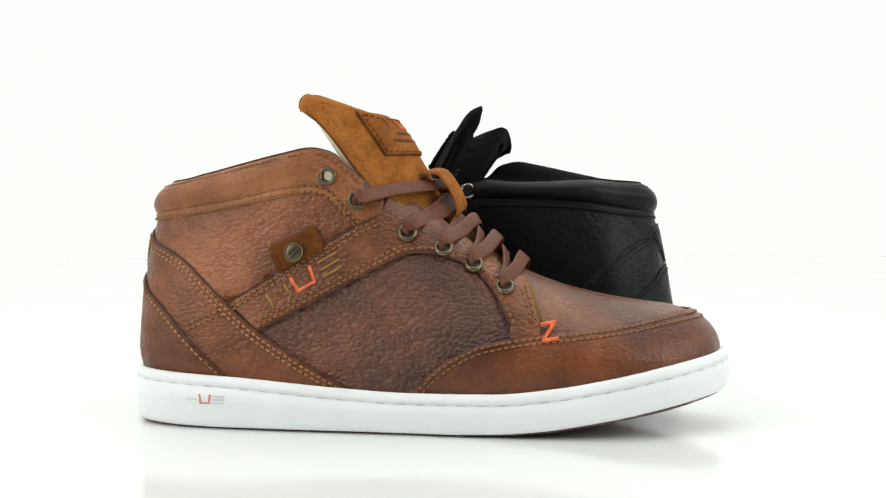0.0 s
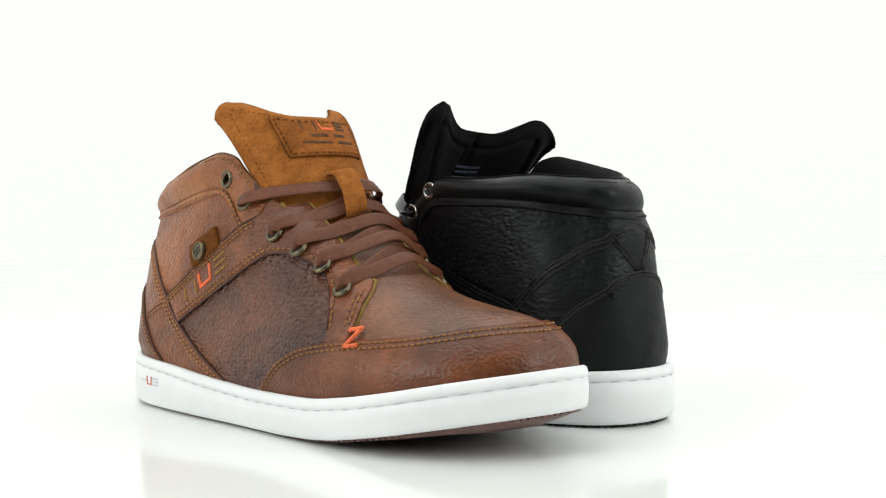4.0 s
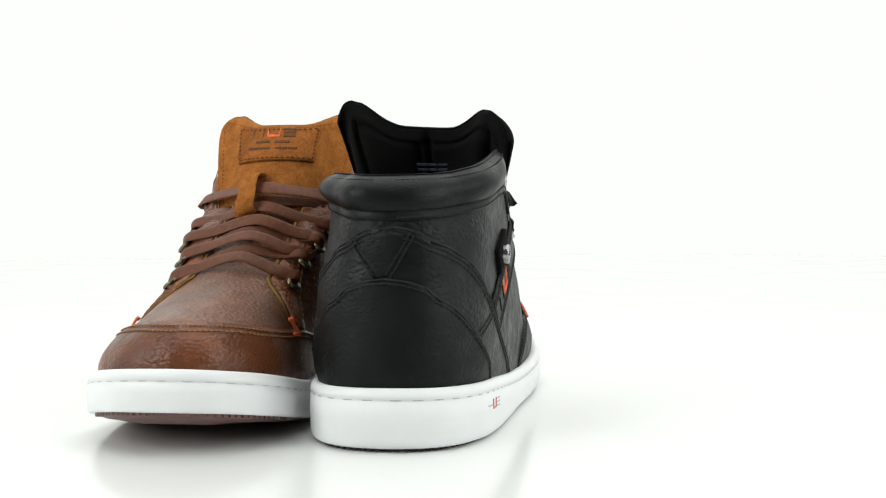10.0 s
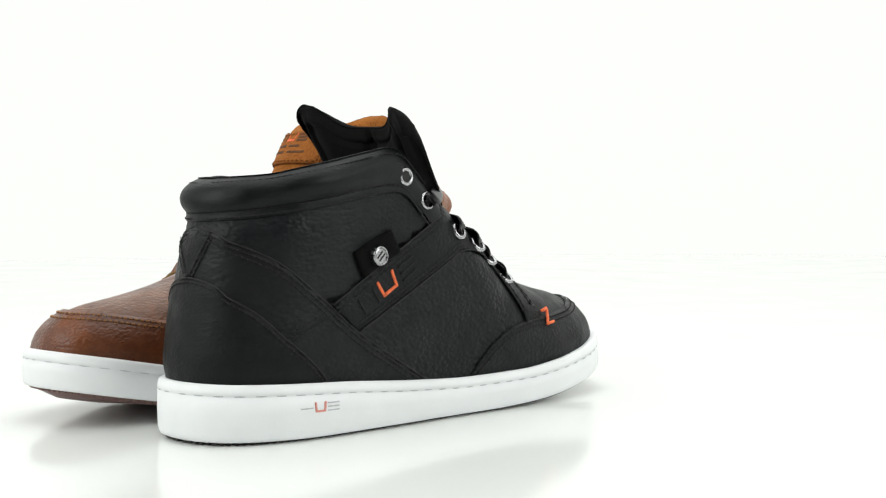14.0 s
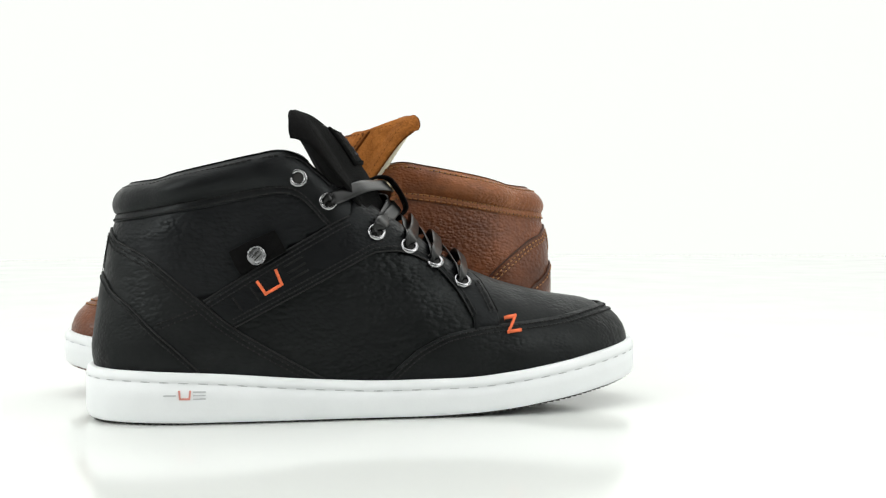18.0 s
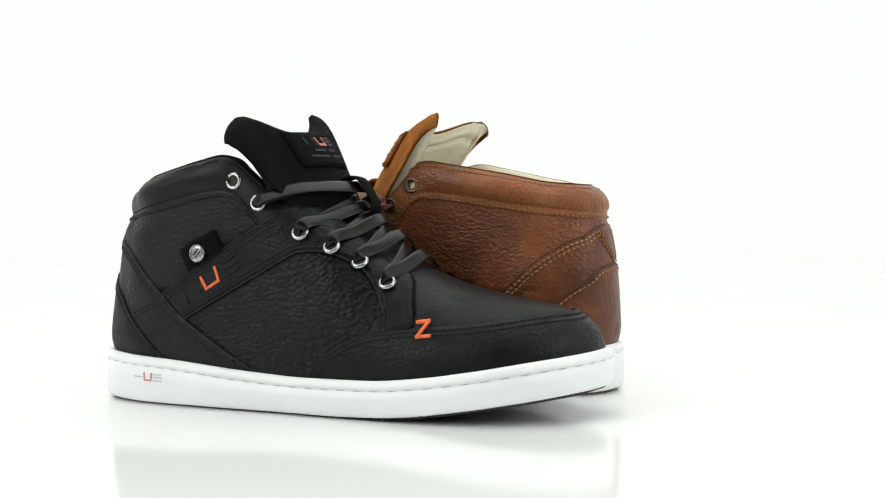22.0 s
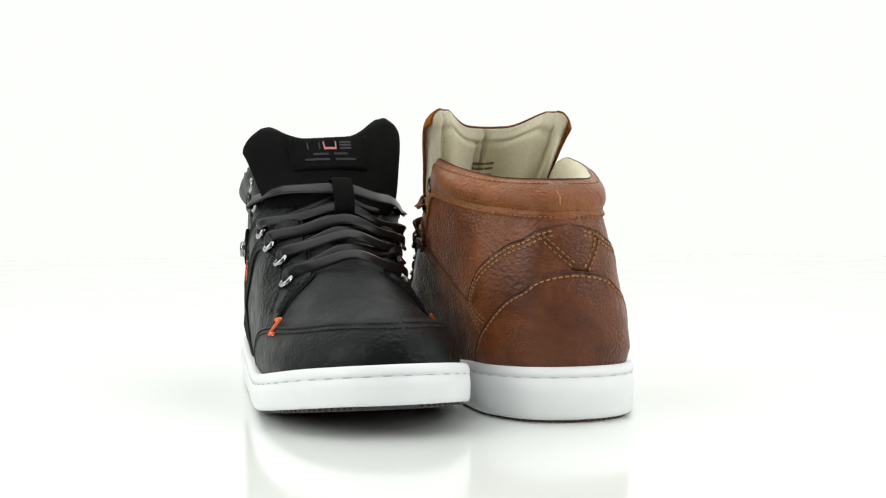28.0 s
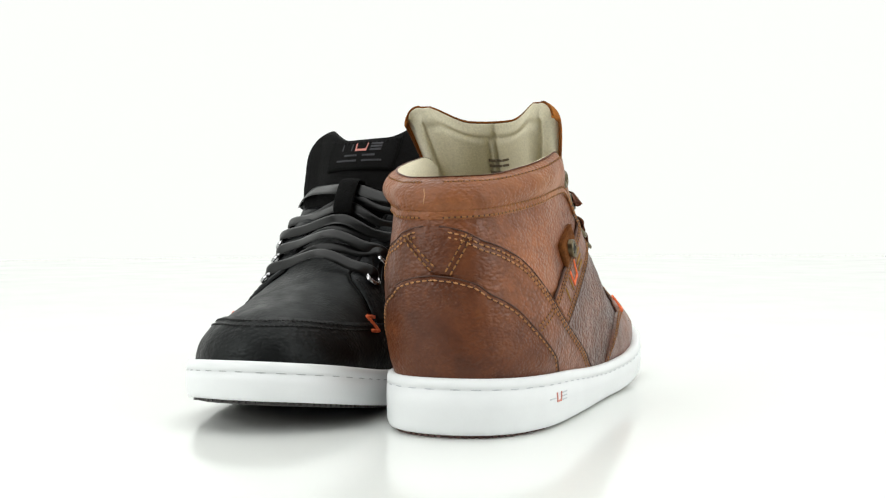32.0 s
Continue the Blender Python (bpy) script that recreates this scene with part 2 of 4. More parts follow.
# ---------------------------------------------------------------- mesh helpers
def part(name, bm, material, parent, label="", smooth=True, kind=""):
    mesh = bpy.data.meshes.new(name)
    bm.to_mesh(mesh)
    bm.free()
    mesh.materials.append(material)
    if smooth:
        mesh.shade_smooth()
    ob = new(name, mesh)
    ob.parent = parent
    return tagged(ob, label, kind=kind)


def spline(xs, ys):
    """A smooth monotone curve through the knots, as a function of arrays or numbers."""
    xs, ys = np.array(xs, float), np.array(ys, float)
    h, d = np.diff(xs), np.diff(ys) / np.diff(xs)
    m = np.concatenate([[d[0]], np.where(d[1:] * d[:-1] > 0, 2 * d[1:] * d[:-1] / (d[1:] + d[:-1] + 1e-12), 0), [d[-1]]])

    def at(x):
        x = np.clip(x, xs[0], xs[-1])
        i = np.clip(np.searchsorted(xs, x) - 1, 0, len(h) - 1)
        s = (x - xs[i]) / h[i]
        return (ys[i] * (1 + 2 * s) * (1 - s) ** 2 + m[i] * h[i] * s * (1 - s) ** 2
                + ys[i + 1] * s * s * (3 - 2 * s) + m[i + 1] * h[i] * s * s * (s - 1))

    return at


def sheet(rows, closed=False, flip=False):
    """A bmesh from rows of points; closed joins the last point of a row to its first."""
    bm = bmesh.new()
    vs = [[bm.verts.new(p) for p in row] for row in rows]
    n = len(vs[0])
    for a, b in zip(vs, vs[1:]):
        for k in range(n if closed else n - 1):
            q = (a[k], a[(k + 1) % n], b[(k + 1) % n], b[k])
            bm.faces.new(q[::-1] if flip else q)
    return bm


def cap(bm, row, flip=False):
    bm.verts.ensure_lookup_table()
    vs = [bm.verts[i] for i in row]
    bm.faces.new(vs[::-1] if flip else vs)


# ---------------------------------------------------------------- the shoe's last
LENGTH = 0.3105
U = [0, 0.02, 0.06, 0.15, 0.30, 0.45, 0.60, 0.72, 0.82, 0.90, 0.96, 0.99, 1.0]
LAT = [0.0, 0.0230, 0.0345, 0.0440, 0.0482, 0.0502, 0.0533, 0.0545, 0.0508, 0.0406, 0.0250, 0.0090, -0.0100]
MED = [0.0, 0.0230, 0.0345, 0.0436, 0.0438, 0.0446, 0.0490, 0.0526, 0.0528, 0.0472, 0.0357, 0.0235, 0.0100]
FEATHER = spline([0.0, 0.063, 0.12, 0.155, 0.198, 0.230, 0.257, 0.283, 0.3105], [0.0290, 0.0264, 0.0222, 0.0206, 0.0210, 0.0239, 0.0278, 0.0321, 0.0362])
GROUND = spline([0.0, 0.17, 0.20, 0.217, 0.244, 0.281, 0.304, 0.3105], [0.0, 0.0, 0.0008, 0.0020, 0.0055, 0.0112, 0.0147, 0.0155])
RIDGE = spline([0.0, 0.08, 0.10, 0.12, 0.135, 0.15, 0.17, 0.20, 0.209, 0.231, 0.257, 0.275, 0.290], [0.21, 0.185, 0.166, 0.144, 0.128, 0.1145, 0.101, 0.0815, 0.0775, 0.0690, 0.0625, 0.0595, 0.0570])
POWER = spline([0.0, 0.10, 0.12, 0.15, 0.171, 0.185, 0.20, 0.23, 0.26, 0.31], [9, 8.5, 7.2, 4.7, 3.9, 3.0, 2.45, 2.1, 1.9, 1.8])
CENTRE = spline([0.0, 0.12, 0.20, 0.31], [0.001, 0.0, 0.0, 0.0085])


def outline(inset, n=400):
    """The footprint, heel to toe, on the outer (+1) and inner (-1) side: rows of x, y and the length along it."""
    u = 0.5 - 0.5 * np.cos(np.linspace(0, np.pi, n))
    halves = []
    for side, knots in ((1, LAT), (-1, MED)):
        w = spline(np.array(U) ** 0.5, knots)(u ** 0.5)
        halves.append(np.stack([u * LENGTH, -side * w], 1))
    loop = np.concatenate([halves[0], halves[1][-2::-1]])
    run = np.concatenate([[0], np.cumsum(np.linalg.norm(np.diff(loop, axis=0), axis=1))])
    run -= run[n - 1]
    # round the tip of the toe
    even = np.linspace(-0.06, 0.06, 481)
    near = np.stack([np.interp(even, run, loop[:, k]) for k in (0, 1)], 1)
    fair = loop.copy()
    for i in np.nonzero(np.abs(run) < 0.026)[0]:
        width = 0.0075 * (1 - (run[i] / 0.026) ** 2) + 1e-5
        g = np.exp(-0.5 * ((even - run[i]) / width) ** 2)
        if width > 0.0004:
            fair[i] = (near * g[:, None]).sum(0) / g.sum()
    fair[:, 0] += (LENGTH - fair[n - 1, 0]) * np.exp(-(run / 0.016) ** 2)
    tan = np.gradient(fair, axis=0)
    tan /= np.linalg.norm(tan, axis=1)[:, None] + 1e-12
    inward = np.stack([-tan[:, 1], tan[:, 0]], 1)
    inward[0] = inward[-1] = (1, 0)
    fall = inset(np.concatenate([u, u[-2::-1]])) if callable(inset) else np.full(len(fair), inset)
    fair = fair + inward * fall[:, None]
    made = {}
    for side, pts in ((1, fair[:n]), (-1, fair[:n - 2:-1])):
        made[side] = (pts, np.concatenate([[0], np.cumsum(np.linalg.norm(np.diff(pts, axis=0), axis=1))]))
    return made


UPPER = outline(spline([0, 0.03, 0.12, 0.45, 0.60, 0.75, 0.88, 1.0], [0.0035, 0.0040, 0.0046, 0.0048, 0.0056, 0.0061, 0.0052, 0.0038]))
REACH = {s: UPPER[s][1][-1] for s in (1, -1)}


def foot(w):
    """The point of the upper's footprint at the signed length w from the heel: + along the outer side."""
    if w > REACH[1]:
        w -= REACH[1] + REACH[-1]
    side = 1 if w >= 0 else -1
    pts, run = UPPER[side]
    return np.interp(abs(w), run, pts[:, 0]), np.interp(abs(w), run, pts[:, 1]), side


def at_x(side, x):
    """The signed length at which the footprint reaches x."""
    pts, run = UPPER[side]
    return side * float(np.interp(x, np.maximum.accumulate(pts[:, 0]) + np.arange(len(pts)) * 1e-9, run))


def spine(bx):
    if bx < 0.06:
        return 0.06 - (0.06 - bx) * 0.30
    if bx > 0.215:
        return 0.215 + (bx - 0.215) * 0.64
    return bx


def skin(w, z, out=0.0):
    """The upper's surface at length w and height z, out metres proud of it."""
    bx, by, side = foot(w)
    cx = spine(bx)
    cy = float(CENTRE(cx))
    zf, zt, n = float(FEATHER(bx)) - 0.004, float(RIDGE(cx)), float(POWER(bx))
    f = min(max((z - zf) / (zt - zf), 0.0), 1.0)
    r = max(1 - f ** n, 0.0) ** (1 / n)
    q = 1 - r
    # belly of the wall, slim waist under the collar
    lean = 0.0
    if bx < 0.17:
        k = min(1.0, (0.17 - bx) / 0.05)
        lean = k * (0.0006 * max(0.0, (z - 0.05) / 0.06) - 0.0006 * math.sin(math.pi * min(max((z - 0.025) / 0.05, 0), 1)))
    dx, dy = cx - bx, cy - by
    d = math.hypot(dx, dy) + 1e-9
    if bx < 0.06:
        rear = min(1.0, (0.06 - bx) / 0.03) * max(0.0, dx / d) ** 1.3
        lean = lean * (1 - rear) + float(LEAN[0](z)) * rear
    p = Vector((bx + dx * q + dx / d * lean, by + dy * q + dy / d * lean, z if f < 1 else zt))
    if out:
        if out > 0:
            out *= min(1.0, 0.15 + 0.85 * max(0.0, (z - zf - 0.002) / 0.010))
        nx, ny = -dx / d, -dy / d
        if f > 0.999:
            return p + Vector((0, 0, out))
        g = r ** (n - 1) / d
        nz = f ** (n - 1) / (zt - zf)
        v = Vector((nx * g, ny * g, nz)).normalized()
        p = p + v * out
    return p


def skin_y(side, x, y):
    """The height of the upper over the plan point x, y, where it lies open."""
    w = at_x(side, x)
    bx, by, _ = foot(w)
    cy = float(CENTRE(x))
    zf, zt, n = float(FEATHER(bx)) - 0.004, float(RIDGE(x)), float(POWER(bx))
    r = min(abs((y - cy) / (by - cy)), 1.0)
    return zf + (zt - zf) * (1 - r ** n) ** (1 / n)


SOFT_HEEL = spline([0.03, 0.052, 0.072, 0.097, 0.110, 0.127, 0.141], [0.0015, 0.0035, 0.0062, 0.0100, 0.0118, 0.0150, 0.0175])
STIFF_HEEL = spline([0.03, 0.052, 0.072, 0.097, 0.110, 0.118, 0.127, 0.141], [0.0008, 0.0012, 0.0018, 0.0040, 0.0075, 0.0110, 0.0140, 0.0168])
LEAN = [STIFF_HEEL]
COLLAR = spline([0.0, 0.027, 0.045, 0.066, 0.089, 0.103, 0.113, 0.121, 0.133, 0.150], [0.1245, 0.1260, 0.1290, 0.1330, 0.1380, 0.1405, 0.1385, 0.1320, 0.1215, 0.1090])
SEAM = spline([0.0, 0.025, 0.061, 0.096, 0.104, 0.112, 0.120, 0.131], [0.1085, 0.1110, 0.1160, 0.1220, 0.1225, 0.1205, 0.1130, 0.1010])
LIP = 0.021
DIP = [0.0]


def collar_z(w):
    bx, _, side = foot(w)
    k = min(max((bx - 0.02) / 0.07, 0.0), 1.0)
    return float(COLLAR(bx)) - (DIP[0] * k * k * (3 - 2 * k) if side < 0 and bx < 0.13 else 0.0)


def brim(w):
    """The height at which the quarter ends: the collar, then the edge beside the laces."""
    bx, _, side = foot(w)
    if bx < 0.130:
        return collar_z(w)
    e = skin_y(side, bx, float(CENTRE(bx)) - side * LIP)
    return min(e, float(COLLAR(bx))) if bx < 0.15 else e


def panel(poly, out, thick, step=0.005):
    """A piece of leather over the upper: poly holds (w, z); it stands out metres proud, with rolled edges."""
    bm = bmesh.new()
    vs = [bm.verts.new((w, z, 0)) for w, z in poly]
    bm.faces.new(vs)
    bmesh.ops.triangulate(bm, faces=bm.faces[:])
    for axis in (0, 1):
        lo, hi = min(p[axis] for p in poly), max(p[axis] for p in poly)
        for k in range(1, int((hi - lo) / step) + 1):
            co = [0, 0, 0]
            no = [0, 0, 0]
            co[axis], no[axis] = lo + k * step, 1
            bmesh.ops.bisect_plane(bm, geom=bm.verts[:] + bm.edges[:] + bm.faces[:], plane_co=co, plane_no=no)
    bmesh.ops.remove_doubles(bm, verts=bm.verts, dist=1e-6)
    bmesh.ops.recalc_face_normals(bm, faces=bm.faces)
    flat = {v: (v.co.x, v.co.y) for v in bm.verts}
    rim = [e for e in bm.edges if e.is_boundary]
    low = {}
    for e in rim:
        for v in e.verts:
            if v not in low:
                w, z = flat[v]
                low[v] = bm.verts.new(skin(w, z, out - thick))
    for e in rim:
        a, b = e.verts
        f = e.link_faces[0]
        i = [l.vert for l in f.loops]
        order = (i.index(a) + 1) % len(i) == i.index(b)
        if not order:
            a, b = b, a
        bm.faces.new((b, a, low[a], low[b]))
    for v, (w, z) in flat.items():
        v.co = skin(w, z, out - (0.0004 if v in low else 0))
    bmesh.ops.recalc_face_normals(bm, faces=bm.faces)
    return bm


def dense(path, step=0.002):
    """Points along a smooth curve through path, in (w, z)."""
    pts = [np.array(p, float) for p in path]
    ext = [2 * pts[0] - pts[1], *pts, 2 * pts[-1] - pts[-2]]
    made = []
    for a, b, c, d in zip(ext, ext[1:], ext[2:], ext[3:]):
        n = max(2, int(np.linalg.norm(c - b) / step))
        for k in range(n):
            t = k / n
            made.append(0.5 * (2 * b + (c - a) * t + (2 * a - 5 * b + 4 * c - d) * t * t + (3 * b - a - 3 * c + d) * t ** 3))
    made.append(pts[-1])
    return made


def stitches(bm, path, out, shift=0.0, pitch=0.0033, size=0.0023, thick=0.00044, begin=0.0):
    """A row of thread dashes along path in (w, z), moved shift metres to its left."""
    pts = dense(path, 0.0008)
    pts = [np.array(p) for p in pts]
    moved = []
    for i, p in enumerate(pts):
        t = pts[min(i + 1, len(pts) - 1)] - pts[max(i - 1, 0)]
        t = t / (np.linalg.norm(t) + 1e-9)
        moved.append(p + np.array((-t[1], t[0])) * shift)
    run = np.concatenate([[0], np.cumsum([np.linalg.norm(b - a) for a, b in zip(moved, moved[1:])])])
    moved = np.array(moved)
    s = begin
    while s + size < run[-1]:
        a = [np.interp(s, run, moved[:, k]) for k in (0, 1)]
        b = [np.interp(s + size, run, moved[:, k]) for k in (0, 1)]
        pa, pb = skin(*a, out), skin(*b, out)
        dash(bm, pa, pb, (skin(*a, out + 0.001) - pa).normalized(), thick)
        s += pitch


def dash(bm, a, b, up, r):
    """One stitch: a small rounded bar from a to b."""
    along = (b - a).normalized()
    side = along.cross(up).normalized() * r
    lift = up * r * 0.9
    m = (a + b) / 2 + lift
    v = [bm.verts.new(p) for p in (a - side * 0.6, a + side * 0.6, m - side, m + side, b - side * 0.6, b + side * 0.6, m - side - lift * 1.6, m + side - lift * 1.6)]
    for f in ((0, 1, 3, 2), (2, 3, 5, 4), (0, 2, 6), (2, 4, 6), (1, 7, 3), (3, 7, 5)):
        bm.faces.new([v[i] for i in f])


def ribbon(path, normals, width, thick, ends=1.0):
    """A flat band along path, with a rounded section."""
    rows = []
    n = len(path)
    for i, p in enumerate(path):
        t = (path[min(i + 1, n - 1)] - path[max(i - 1, 0)]).normalized()
        up = (normals[i] - t * normals[i].dot(t)).normalized()
        near = min(1.0, min(i, n - 1 - i) / (n * 0.14))
        side = t.cross(up) * (ends + (1 - ends) * near)
        ring = []
        for k in range(10):
            a = k * math.tau / 10
            c, s = math.cos(a), math.sin(a)
            ring.append(p + side * width / 2 * math.copysign(abs(c) ** 0.55, c) + up * thick / 2 * math.copysign(abs(s) ** 0.8, s))
        rows.append(ring)
    bm = sheet(rows, closed=True, flip=True)
    cap(bm, range(10))
    cap(bm, range((n - 1) * 10, n * 10), True)
    bmesh.ops.recalc_face_normals(bm, faces=bm.faces)
    return bm


def smooth_path(points, n=28):
    """A curve through 3D points."""
    pts = [Vector(p) for p in points]
    ext = [pts[0] * 2 - pts[1], *pts, pts[-1] * 2 - pts[-2]]
    made = []
    per = max(2, n // (len(pts) - 1))
    for a, b, c, d in zip(ext, ext[1:], ext[2:], ext[3:]):
        for k in range(per):
            t = k / per
            made.append(0.5 * (2 * b + (c - a) * t + (2 * a - 5 * b + 4 * c - d) * t * t + (3 * b - a - 3 * c + d) * t ** 3))
    made.append(pts[-1])
    return made


def ring(centre, axis, r_out, r_in, depth, n=20):
    """A rolled metal ring that stands on a surface at centre, facing axis."""
    axis = axis.normalized()
    u = axis.orthogonal().normalized()
    v = axis.cross(u)
    section = [(r_in, -0.0016), (r_in, depth * 0.6), ((r_in * 2 + r_out) / 3, depth), ((r_in + r_out * 2) / 3, depth), (r_out, depth * 0.45), (r_out, -0.0006)]
    rows = []
    for k in range(n + 1):
        a = k * math.tau / n
        way = u * math.cos(a) + v * math.sin(a)
        rows.append([centre + way * r + axis * h for r, h in section])
    bm = sheet(rows)
    bmesh.ops.remove_doubles(bm, verts=bm.verts, dist=1e-6)
    bmesh.ops.recalc_face_normals(bm, faces=bm.faces)
    return bm


def disc(centre, axis, r, depth, n=20, dome=0.0):
    axis = axis.normalized()
    u = axis.orthogonal().normalized()
    v = axis.cross(u)
    rows = []
    for rr, h in ((r, -0.0005), (r, depth * 0.5), (r * 0.93, depth), (r * 0.6, depth + dome * 0.7), (r * 0.3, depth + dome)):
        rows.append([centre + (u * math.cos(k * math.tau / n) + v * math.sin(k * math.tau / n)) * rr + axis * h for k in range(n)])
    bm = sheet(rows, closed=True)
    cap(bm, range(4 * n, 5 * n))
    bmesh.ops.recalc_face_normals(bm, faces=bm.faces)
    return bm


def bars(bm, strokes, place, width, thick):
    """Letters as thick strokes: each stroke is a list of 2D points, put on the surface by place(u, v, out)."""
    for stroke in strokes:
        for (ua, va), (ub, vb) in zip(stroke, stroke[1:]):
            du, dv = ub - ua, vb - va
            d = math.hypot(du, dv)
            du, dv = du / d * width / 2, dv / d * width / 2
            ua, va, ub, vb = ua - du * 0.8, va - dv * 0.8, ub + du * 0.8, vb + dv * 0.8
            n = max(1, int(d / width / 1.5))
            rows = []
            for k in range(n + 1):
                u, v = ua + (ub - ua) * k / n, va + (vb - va) * k / n
                rows.append([bm.verts.new(place(u + s * dv, v - s * du, o)) for s, o in ((-1, -0.0004), (-0.85, thick), (0.85, thick), (1, -0.0004))])
            for p, q in zip(rows, rows[1:]):
                for k in range(3):
                    bm.faces.new((p[k], p[k + 1], q[k + 1], q[k]))
            bm.faces.new(rows[0])
            bm.faces.new(rows[-1][::-1])
    bmesh.ops.recalc_face_normals(bm, faces=bm.faces)


# ---------------------------------------------------------------- the shoe
EYELETS = [(0.1120, 0.1262), (0.1275, 0.1140), (0.1530, 0.0970), (0.1708, 0.0890), (0.1853, 0.0804), (0.2008, 0.0694)]


def arch(w, phi):
    """The upper's surface from the feather edge (phi 0) over to the centre line (phi 1)."""
    bx, by, side = foot(w)
    cx = spine(bx)
    cy = float(CENTRE(cx))
    zf, zt, n = float(FEATHER(bx)) - 0.004, float(RIDGE(cx)), float(POWER(bx))
    f = math.sin(phi * math.pi / 2) ** (2 / n)
    r = math.cos(phi * math.pi / 2) ** (2 / n) if phi < 1 else 0.0
    return Vector((bx + (cx - bx) * (1 - r), by + (cy - by) * (1 - r), zf + (zt - zf) * f))


def slab(front, back):
    """A closed body between two grids of the same size."""
    bm = bmesh.new()
    a = [[bm.verts.new(p) for p in r] for r in front]
    b = [[bm.verts.new(p) for p in r] for r in back]
    m, n = len(a), len(a[0])
    for i in range(m - 1):
        for k in range(n - 1):
            bm.faces.new((a[i][k], a[i][k + 1], a[i + 1][k + 1], a[i + 1][k]))
            bm.faces.new((b[i][k], b[i + 1][k], b[i + 1][k + 1], b[i][k + 1]))
    rim = [(i, 0) for i in range(m)] + [(m - 1, k) for k in range(1, n)] + [(i, n - 1) for i in range(m - 2, -1, -1)] + [(0, k) for k in range(n - 2, 0, -1)]
    for (i, k), (p, q) in zip(rim, rim[1:] + rim[:1]):
        bm.faces.new((a[i][k], a[p][q], b[p][q], b[i][k]))
    bmesh.ops.recalc_face_normals(bm, faces=bm.faces)
    return bm


def pierced(bm, r):
    """Opens the mesh round the two uppermost eyelets, through which one sees."""
    x, z = EYELETS[0]
    for side in (1, -1):
        c = skin(at_x(side, x), z)
        gone = [f for f in bm.faces if (lambda m: math.hypot(m.x - c.x, m.z - c.z) < r and m.y * c.y > 0)(f.calc_center_median())]
        bmesh.ops.delete(bm, geom=gone, context="FACES")
    return bm


def loop_outline(inset, n=84):
    """The sole's outline as one closed loop, heel round the outer side to the toe and back."""
    made = outline(inset, 300)
    pts = []
    for side in (1, -1):
        p, run = made[side]
        s = np.linspace(0, run[-1], n)
        q = np.stack([np.interp(s, run, p[:, 0]), np.interp(s, run, p[:, 1])], 1)
        pts += list(q[:-1]) if side == 1 else list(q[::-1][:-1])
    return pts


